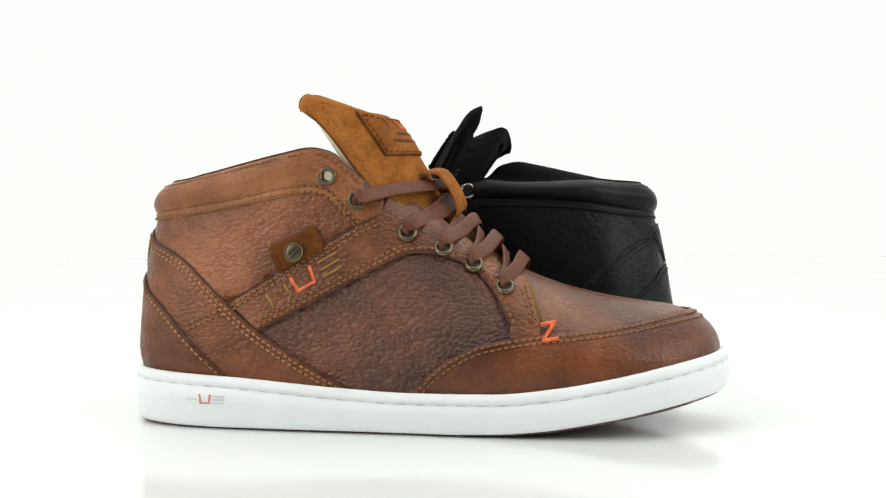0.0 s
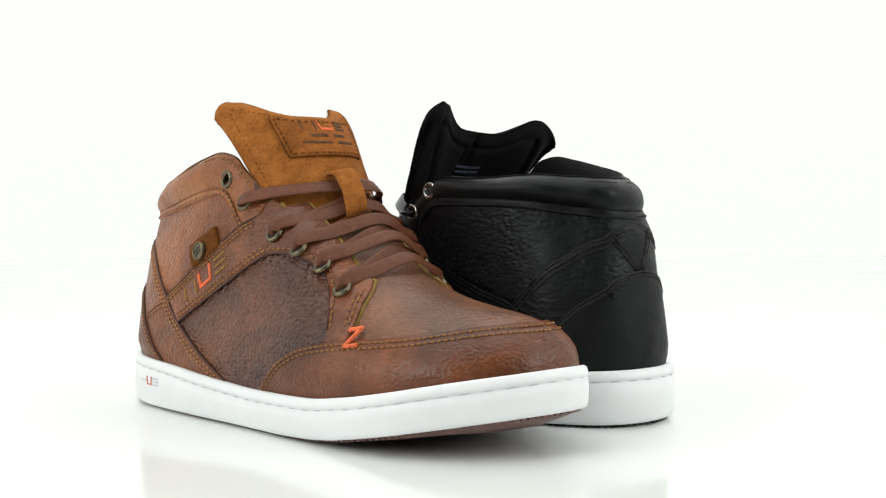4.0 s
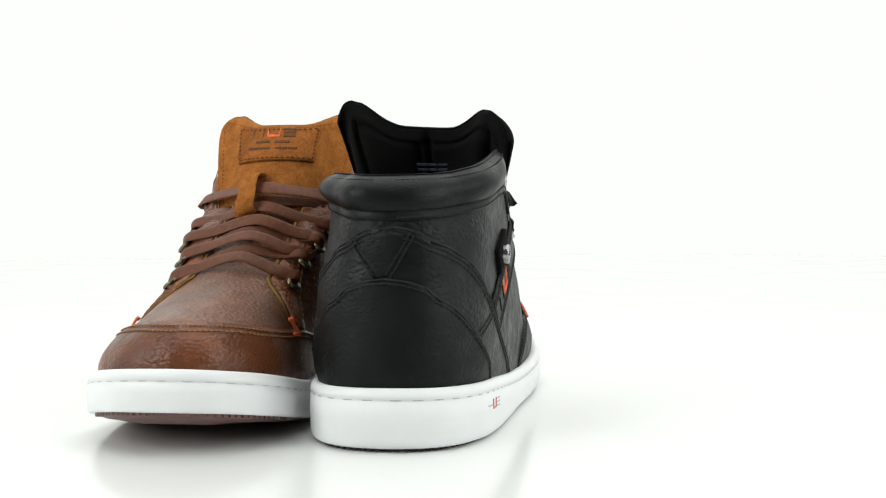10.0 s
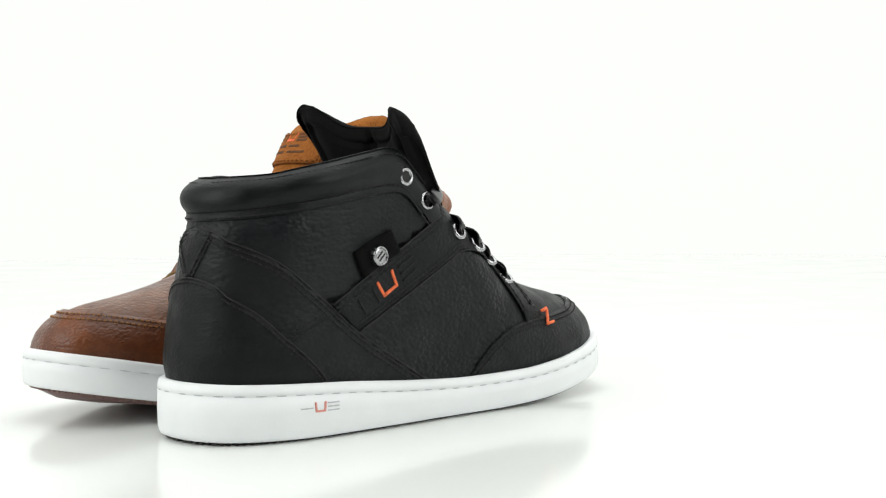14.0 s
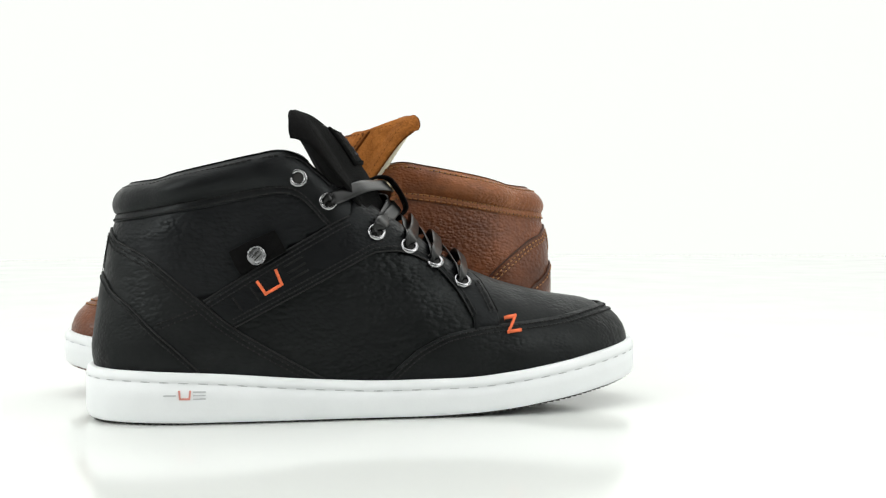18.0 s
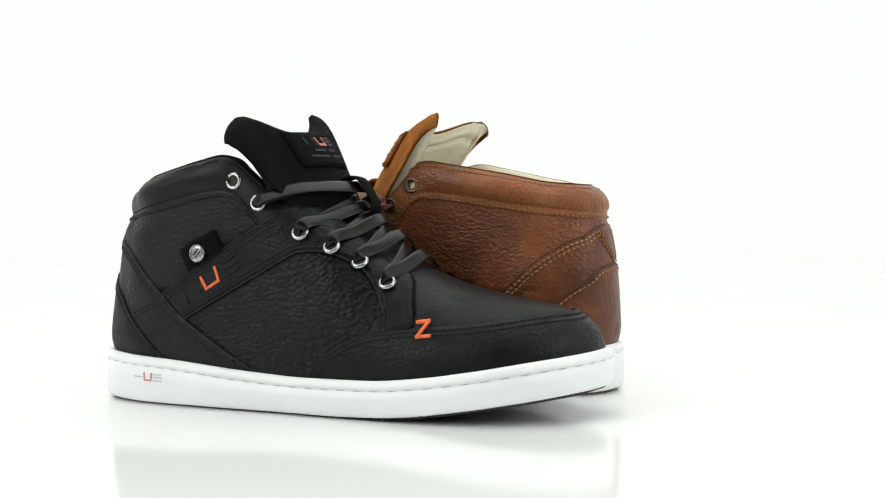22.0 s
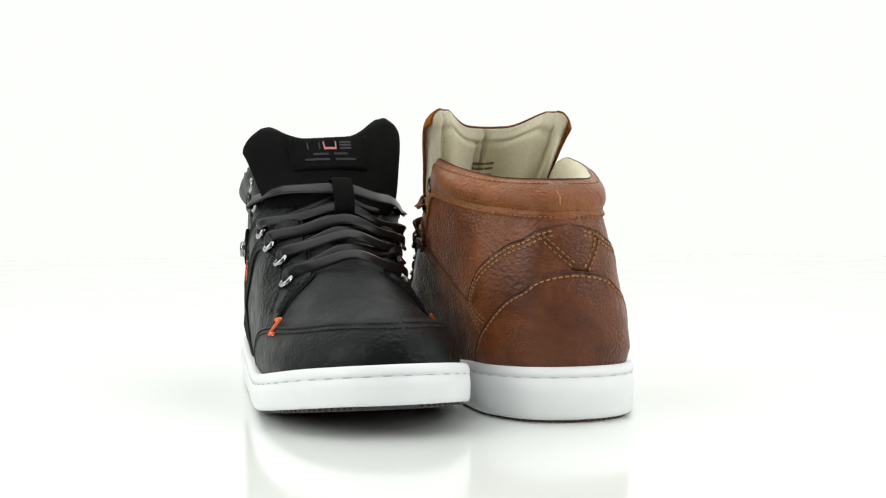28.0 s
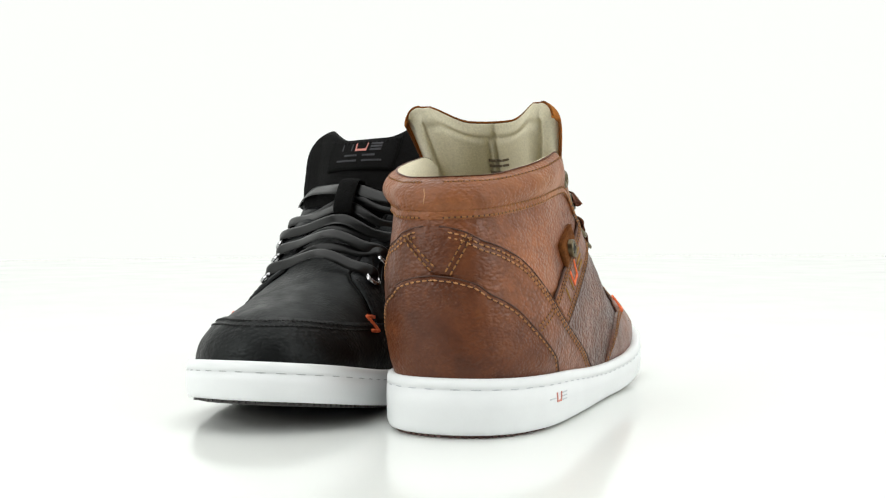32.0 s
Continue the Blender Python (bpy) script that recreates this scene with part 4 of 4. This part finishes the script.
TONGUE_S = [0.0, 0.18, 0.32, 0.45, 0.60, 0.75, 0.89, 1.0]
TONGUE_X = spline(TONGUE_S, [0.200, 0.181, 0.169, 0.163, 0.1575, 0.1500, 0.1405, 0.1325])
TONGUE_Z = spline(TONGUE_S, [0.0790, 0.0915, 0.1035, 0.1150, 0.1275, 0.1405, 0.1520, 0.1575])
TONGUE_H = spline(TONGUE_S, [0.018, 0.020, 0.024, 0.030, 0.036, 0.0395, 0.0425, 0.0435])
TONGUE_C = spline(TONGUE_S, [0.003, 0.018, 0.020, 0.020, 0.026, 0.031, 0.034, 0.035])
TONGUE_E = spline(TONGUE_S, [-0.006, -0.010, -0.012, -0.0115, -0.0080, -0.0005, 0.0080, 0.0125])


def tongue_at(pal, s, w, out=0.0):
    """A point of the tongue: s from the laces to the top edge, w across from -1 (outer) to 1."""
    off, half_out, half_in, curl_out, curl_in, lift = pal["tongue"]
    half, curl = (half_out, curl_out) if w < 0 else (half_in, curl_in)
    a = abs(w)
    y = 0.001 + (off - 0.001) * s + float(TONGUE_H(s)) * half / 0.0435 * w
    bent = a if a < 0.76 else 0.74 + (a - 0.74) * 0.32
    x = float(TONGUE_X(s)) - 0.0035 * min(1.0, s / 0.7) ** 2 - float(TONGUE_C(s)) * curl * 1.24 * bent ** 1.9
    top = max(0.0, (s - 0.62) / 0.38)
    k = min(max((a - 0.25) / 0.57, 0.0), 1.0)
    lobe = k * k * (3 - 2 * k)
    edge = pal["shoulder"] if w < 0 else 0.80
    drop = max(0.0, (a - edge) / (1 - edge))
    ear, skew = pal["ears"]
    z = float(TONGUE_Z(s)) + float(TONGUE_E(s)) * (a ** 2.4 * (1 - top) + lobe * top * ear) + skew * w * top - (0.0105 + 0.03 * (0.80 - edge)) * (1 - math.sqrt(max(0.0, 1 - drop * drop))) * top + lift * s * s
    p = Vector((x, y, z))
    if out:
        e = 0.01
        pu = tongue_at(pal, min(s + e, 1), w) - tongue_at(pal, max(s - e, 0), w)
        pw = tongue_at(pal, s, min(w + e, 1)) - tongue_at(pal, s, max(w - e, -1))
        n = pw.cross(pu)
        if n.x < 0:
            n = -n
        p = p + n.normalized() * out
    return p


def build_tongue(shoe, pal):
    ss, cols = np.append(np.linspace(0, 0.93, 28), [0.95, 0.97, 0.985, 1.0]), np.sin(np.linspace(-1, 1, 41) * math.pi / 2)
    front = [[tongue_at(pal, s, w, 0.0006 - 0.0032 * max(0.0, (s - 0.93) / 0.07) ** 2) for w in cols] for s in ss]
    back = [[tongue_at(pal, s, w, -0.0009 - 0.0032 * max(0.0, (s - 0.93) / 0.07) ** 2) for w in cols] for s in ss]
    tongue = part("tongue", slab(front, back), pal["suede"], shoe, "upright suede tongue with two pointed corners")
    rows_f, rows_b = [], []
    for s in np.linspace(0.30, 0.999, 46):
        f, b = [], []
        for w in 0.99 * np.sin(np.linspace(-1, 1, 81) * math.pi / 2):
            a = abs(w)
            pad = 0.0085 * math.sqrt(1 - a ** 14)
            # the quilted edge is set off by a seam, and soft folds run down the middle
            pad -= 0.0026 * math.exp(-((a - 0.82) / 0.05) ** 2) * min(1.0, max(0.0, (0.93 - s) / 0.05))
            pad -= 0.0024 * math.exp(-((s - 0.905) / 0.026) ** 2) * min(1.0, max(0.0, (0.88 - a) / 0.08))
            pad -= 0.0040 * math.exp(-((w + 0.02) / 0.035) ** 2) + 0.0028 * math.exp(-((w - 0.30 + 0.22 * s) / 0.045) ** 2) * (s < 0.90)
            pad *= max(0.10, math.sqrt(min(1.0, (1 - s) * 11)))
            fold = 0.0032 * max(0.0, (s - 0.93) / 0.07) ** 2
            f.append(tongue_at(pal, s, w, -0.0008 - fold))
            b.append(tongue_at(pal, s, w, -0.0016 - max(pad, 0.0006, fold)))
        rows_f.append(f)
        rows_b.append(b)
    part("tongue_lining", slab(rows_f, rows_b), pal["lining"], tongue, "padded quilted cloth back of the tongue")
    rim = [tongue_at(pal, s, -1, -0.0004) for s in np.linspace(0.35, 0.93, 16)] + [tongue_at(pal, 1, w, -0.0034) for w in cols[1:-1]] + [tongue_at(pal, s, 1, -0.0004) for s in np.linspace(0.93, 0.35, 16)]
    part("tongue_edge", ribbon(rim, [Vector((0.75, 0, 0.6))] * len(rim), 0.0011, 0.0016), pal["tab"], tongue, "rolled suede edge")
    bm = bmesh.new()
    seam = [(s, -0.91) for s in np.linspace(0.42, 0.885, 26)] + [(0.915, w) for w in np.linspace(-0.87, 0.87, 46)] + [(s, 0.91) for s in np.linspace(0.885, 0.42, 26)]
    for (sa, wa), (sb, wb) in zip(seam, seam[1:]):
        a, b = (tongue_at(pal, s, w, 0.0005) for s, w in ((sa, wa), (sa + (sb - sa) * 0.7, wa + (wb - wa) * 0.7)))
        dash(bm, a, b, Vector((0.8, 0, 0.5)), 0.00032)
    bmesh.ops.recalc_face_normals(bm, faces=bm.faces)
    part("tongue_stitching", bm, pal["tab"], tongue, kind="stuff")
    # patch on the front
    w0, w1, s0, s1, uc, vc = pal["patch"]
    rows = np.linspace(s0, s1, 10)
    across = np.linspace(w0, w1, 16)
    patch = part("patch", slab([[tongue_at(pal, s, w, 0.0022) for w in across] for s in rows], [[tongue_at(pal, s, w, 0.0004) for w in across] for s in rows]), pal["patch_skin"], shoe, "sewn suede patch")
    frame_path = [(s, w0) for s in rows] + [(s1, w) for w in across[1:-1]] + [(s, w1) for s in rows[::-1]] + [(s0, w) for w in across[::-1][1:]]
    part("patch_edge", ribbon([tongue_at(pal, s, w, 0.0014) for s, w in frame_path], [Vector((0.75, 0, 0.6))] * len(frame_path), 0.0008, 0.0014), pal["tab"], patch, "dark cut edge")
    bm = bmesh.new()
    corners = [(s0 + 0.012, w0 + 0.03), (s0 + 0.012, w1 - 0.03), (s1 - 0.012, w1 - 0.03), (s1 - 0.012, w0 + 0.03), (s0 + 0.012, w0 + 0.03)]
    for (sa, wa), (sb, wb) in zip(corners, corners[1:]):
        n = int((tongue_at(pal, sa, wa) - tongue_at(pal, sb, wb)).length / 0.0027)
        for k in range(n):
            p, q = [(sa + (sb - sa) * f, wa + (wb - wa) * f) for f in ((k + 0.1) / n, (k + 0.75) / n)]
            a, b = tongue_at(pal, *p, 0.0023), tongue_at(pal, *q, 0.0023)
            dash(bm, a, b, (tongue_at(pal, *p, 0.004) - a).normalized(), 0.0005)
    bmesh.ops.recalc_face_normals(bm, faces=bm.faces)
    part("patch_stitching", bm, pal["tab"], patch, kind="stuff")

    def on(u, v, out):
        return tongue_at(pal, vc + v, uc + u, 0.0023 + out)

    bm = bmesh.new()
    bars(bm, [[(-0.075, 0.070), (-0.070, 0.026), (0.070, 0.026), (0.075, 0.070)]], on, 0.016, 0.0002)
    part("patch_mark", bm, pal["patch_red"], patch, "red bracket mark", smooth=False)
    shapes = [[[(-0.27, 0.068), (-0.27, 0.028)]], [[(-0.13, 0.068), (-0.13, 0.028)]], [[(0.13, 0.070), (0.27, 0.070)]], [[(0.13, 0.048), (0.27, 0.048)]], [[(0.13, 0.026), (0.27, 0.026)]]]
    shapes = [(strokes, 0.015) for strokes in shapes]
    for v, half, gaps in ((-0.012, 0.22, (-0.03, 0.04)), (-0.050, 0.33, (-0.02, 0.05))):
        for lo, hi in ((-half, gaps[0]), (gaps[1], half)):
            n = int((hi - lo) / 0.030)
            shapes.append(([[(lo + (hi - lo) * (k + 0.2) / n, v), (lo + (hi - lo) * (k + 0.62) / n, v)] for k in range(n)], 0.014))
    for strokes, wide in shapes:
        bm = bmesh.new()
        bars(bm, strokes, on, wide, 0.0002)
        part("patch_mark", bm, pal["ink"], patch, "worn printed bar", smooth=False)

    # printed block on the cloth back
    def behind(u, v, out):
        return tongue_at(pal, 0.68 + v, u, -0.0101 - out)

    for v in (0.075, 0.040, 0.005):
        for ends in ((-0.30, -0.16), (-0.13, 0.0), (0.03, 0.18)):
            bm = bmesh.new()
            bars(bm, [[(ends[0], v), (ends[1], v)]], behind, 0.016, 0.0003)
            part("size_print", bm, pal["print"], tongue, "small printed bar", smooth=False)
    # lace keeper
    path = [tongue_at(pal, s, pal["keeper"], o) for s, o in ((0.320, 0.0008), (0.318, 0.006), (0.330, 0.0105), (0.38, 0.0122), (0.46, 0.0122), (0.545, 0.0105), (0.580, 0.0060), (0.592, 0.0012))]
    path = smooth_path(path, 24)
    face = (tongue_at(pal, 0.45, pal["keeper"], 0.01) - tongue_at(pal, 0.45, pal["keeper"])).normalized()
    part("lace_loop", ribbon(path, [face] * len(path), 0.0122, 0.0020), pal["suede"], shoe, "suede loop that holds the laces")


def build_lacing(shoe, pal):
    spot = {}
    for side in (1, -1):
        for k, (x, z) in enumerate(EYELETS):
            out = 0.0029 if k > 1 else 0.0016
            w = at_x(side, x)
            p, q = skin(w, z, out), skin(w, z, out + 0.004)
            axis = (q - p).normalized()
            if k > 1:
                axis = (axis + Vector((0.10, 0, 0.12))).normalized()
            spot[side, k] = (p, axis)
            eyelet = part("eyelet", ring(p, axis, 0.0049, 0.0029, 0.0011), pal["eyelet"], shoe, "metal eyelet")
            # a solid dark disc stands in for the shade inside the ring
            if k or pal is BLACK:
                part("hole", disc(p - axis * 0.0002, axis, 0.0031, 0.0004, 14), pal["hole"], eyelet)
    mids = {1: (0.1655, 0.1225), 2: (0.1700, 0.1120), 3: (0.1800, 0.1045), 4: (0.1920, 0.0960), 5: (0.2060, 0.0850)}
    rng = random.Random(7)
    up = Vector((0.80, 0, 0.60))

    def strand(a, na, mid, b, nb, width, sag, turn):
        """One pass of the lace from eyelet a over mid to eyelet b, a flat band with a slight twist."""
        la = a.lerp(mid, 0.42) + (na * 0.7 + up).normalized() * sag
        lb = b.lerp(mid, 0.42) + (nb * 0.7 + up).normalized() * sag
        da, db = ((mid - p) - n * (mid - p).dot(n) for p, n in ((a, na), (b, nb)))
        da.normalize()
        db.normalize()
        path = smooth_path([a - na * 0.003, a + na * 0.0020 + da * 0.0016, a + na * 0.0014 + da * 0.0065, la, mid, lb, b + nb * 0.0014 + db * 0.0065, b + nb * 0.0020 + db * 0.0016, b - nb * 0.003], 72)
        n = len(path)
        normals = []
        for i in range(n):
            f = i / (n - 1)
            v = na.lerp(up, min(1, f * 3.4)) if f < 0.5 else nb.lerp(up, min(1, (1 - f) * 3.4))
            v = v + Vector((0, 0, 1)) * turn * math.sin(f * math.tau * 1.5 + turn * 40)
            normals.append(v.normalized())
        part("lace", ribbon(path, normals, width, 0.0011, 0.7), pal["lace"], shoe, "flat woven lace")

    for k, (mx, mz) in mids.items():
        (a, na), (b, nb) = spot[1, k], spot[-1, k]
        mid = Vector((mx + 0.0008, 0.002, mz + 0.0008))
        strand(a, na, mid, b, nb, 0.0084 if k == 1 else 0.0076, (0.0045 if pal is BROWN else 0.0085) if k == 1 else 0.0026, rng.uniform(-0.35, 0.35))
        if k < 5:
            # the pass beneath, from this inner eyelet down to the next outer one
            (c, nc) = spot[1, k + 1]
            nx, nz = mids[k + 1]
            low = Vector(((mx + nx) / 2 - 0.0022, 0.0, (mz + nz) / 2 - 0.0014))
            strand(c, nc, low, b, nb, 0.0068, 0.0018, rng.uniform(-0.35, 0.35))


LOOSE = {"tongue", "tongue_lining", "tongue_edge", "tongue_stitching", "patch", "patch_edge", "patch_mark", "patch_stitching", "size_print", "lace_loop"}


def settle_shape(shoe, pal):
    """Each shoe has been bent a little by wear: the top leans inwards, the heel sits further forward."""
    base, more = pal["shear"]
    done = set()
    for ob in shoe.children_recursive:
        if ob.data.name in done:
            continue
        done.add(ob.data.name)
        n = len(ob.data.vertices)
        co = np.empty(n * 3)
        ob.data.vertices.foreach_get("co", co)
        co = co.reshape(-1, 3)

        def ease(v):
            v = np.clip(v, 0, 1)
            return v * v * (3 - 2 * v)

        co[:, 1] += np.clip((co[:, 2] - 0.035) / 0.08, 0, 1.05) * (base + more * ease((co[:, 0] - 0.120) / 0.04))
        co[:, 0] += pal["heel"] * np.clip((0.11 - co[:, 0]) / 0.11, 0, 1) ** 1.5 * (0.45 + 0.55 * ease((co[:, 2] - 0.02) / 0.05))
        co[:, 2] += pal["spring"] * np.clip((co[:, 0] - 0.195) / 0.115, 0, 1) ** 1.5
        # the rear corners of the collar are drawn in
        turn = np.degrees(np.arctan2(co[:, 1], 0.060 - co[:, 0]))
        for amount, at, wide, low, rise in pal["corner"]:
            pull = amount * ease((co[:, 2] - low) / rise) * np.exp(-((turn - at) / wide) ** 2) * ease((0.100 - co[:, 0]) / 0.03)
            co[:, 0] += math.cos(radians(at)) * pull
            co[:, 1] -= math.sin(radians(at)) * pull
        # the inner side of the ankle has slumped forwards
        if ob.name.split(".")[0] not in LOOSE:
            side = ease((co[:, 0] - 0.050) / 0.055) * ease((0.205 - co[:, 0]) / 0.045) * ease((co[:, 2] - 0.080) / 0.040) * ease((co[:, 1] - 0.004) / 0.020)
            for axis in range(3):
                co[:, axis] += pal["slump"][axis] * side
        ob.data.vertices.foreach_set("co", co.ravel())


def build_shoe(pal, label):
    shoe = new("shoe")
    shoe.empty_display_size = 0.05
    tagged(shoe, label, "shoe", "pair of sneakers on the white floor")
    DIP[0], LEAN[0] = pal["dip"], {"stiff": STIFF_HEEL, "soft": SOFT_HEEL}[pal["lean"]]
    build_sole(shoe, pal)
    build_upper(shoe, pal)
    build_tongue(shoe, pal)
    build_lacing(shoe, pal)
    settle_shape(shoe, pal)
    return shoe


# ---------------------------------------------------------------- the place
bm = bmesh.new()
bmesh.ops.create_grid(bm, x_segments=2, y_segments=2, size=4.0)
floor = part("floor", bm, FLOOR, None, smooth=False)
tagged(floor, "glossy white acrylic studio floor", "floor", kind="structure")

# the backdrop's lit white is put in as emission on a near-black base
GLOW = bpy.data.materials.new("glowing_backdrop")
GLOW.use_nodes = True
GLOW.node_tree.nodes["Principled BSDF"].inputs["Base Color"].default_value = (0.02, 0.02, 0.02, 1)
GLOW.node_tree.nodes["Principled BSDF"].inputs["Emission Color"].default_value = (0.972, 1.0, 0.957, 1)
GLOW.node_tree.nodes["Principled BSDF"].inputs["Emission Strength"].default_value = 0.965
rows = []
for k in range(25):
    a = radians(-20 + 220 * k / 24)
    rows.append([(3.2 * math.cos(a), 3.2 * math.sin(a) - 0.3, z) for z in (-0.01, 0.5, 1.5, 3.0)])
tagged(part("backdrop", sheet(rows), GLOW, None), "evenly self-glowing white studio backdrop", "backdrop", kind="structure")

WALL_PAINT = Nodes("grey_wall_paint", (0.20, 0.20, 0.197), 0.85)
WALL_PAINT.bump(WALL_PAINT.noise(60.0, 4.0), 0.002, 0.4)
rows = []
for k in range(17):
    a = radians(200 + 140 * k / 16)
    rows.append([(3.2 * math.cos(a), 3.2 * math.sin(a) - 0.3, z) for z in (-0.01, 1.5, 3.0)])
tagged(part("wall_back", sheet(rows), WALL_PAINT.mat, None), "plain grey painted studio wall", "wall", kind="structure")
rows = []
for r in (0.001, 1.6, 3.25):
    rows.append([(r * math.cos(radians(15 * k)), r * math.sin(radians(15 * k)) - 0.3, 3.0) for k in range(24)])
tagged(part("ceiling", sheet(rows, closed=True), WALL_PAINT.mat, None), "plain grey painted studio ceiling", "ceiling", kind="structure")

# dark colour for the shade in the eyelets, also used on the snap's bars
HOLE_SHADE = plain("eyelet_shade", (0.01, 0.009, 0.008))
BROWN["hole"] = BLACK["hole"] = HOLE_SHADE
brown_shoe = build_shoe(BROWN, "brown leather mid-top sneaker with tan suede tongue and white sole")
black_shoe = build_shoe(BLACK, "black leather mid-top sneaker with black suede tongue and white sole")

# where each shoe stands on the turning plate, and how far the plate has turned every two seconds
BROWN_SPOT = (-0.1335, -0.0475, -12.00)
BLACK_SPOT = (0.1733, -0.0083, 167.30)
TURN = [0.0, 17.9, 35.8, 53.6, 71.2, 88.7, 106.2, 123.6, 141.05, 158.5, 175.9, 193.2, 210.4, 227.6, 244.8, 262.2, 279.7]


def motions():
    for shoe, (x, y, a) in ((brown_shoe, BROWN_SPOT), (black_shoe, BLACK_SPOT)):
        rows = []
        for k in range(65):
            t = k * 0.5
            turn = float(np.interp(t, np.arange(17) * 2.0, TURN))
            rows.append((t, pose(0, 0, 0, 0, 0, -turn) @ pose(x, y, 0, 0, 0, a)))
        walk(shoe, rows)


motions()
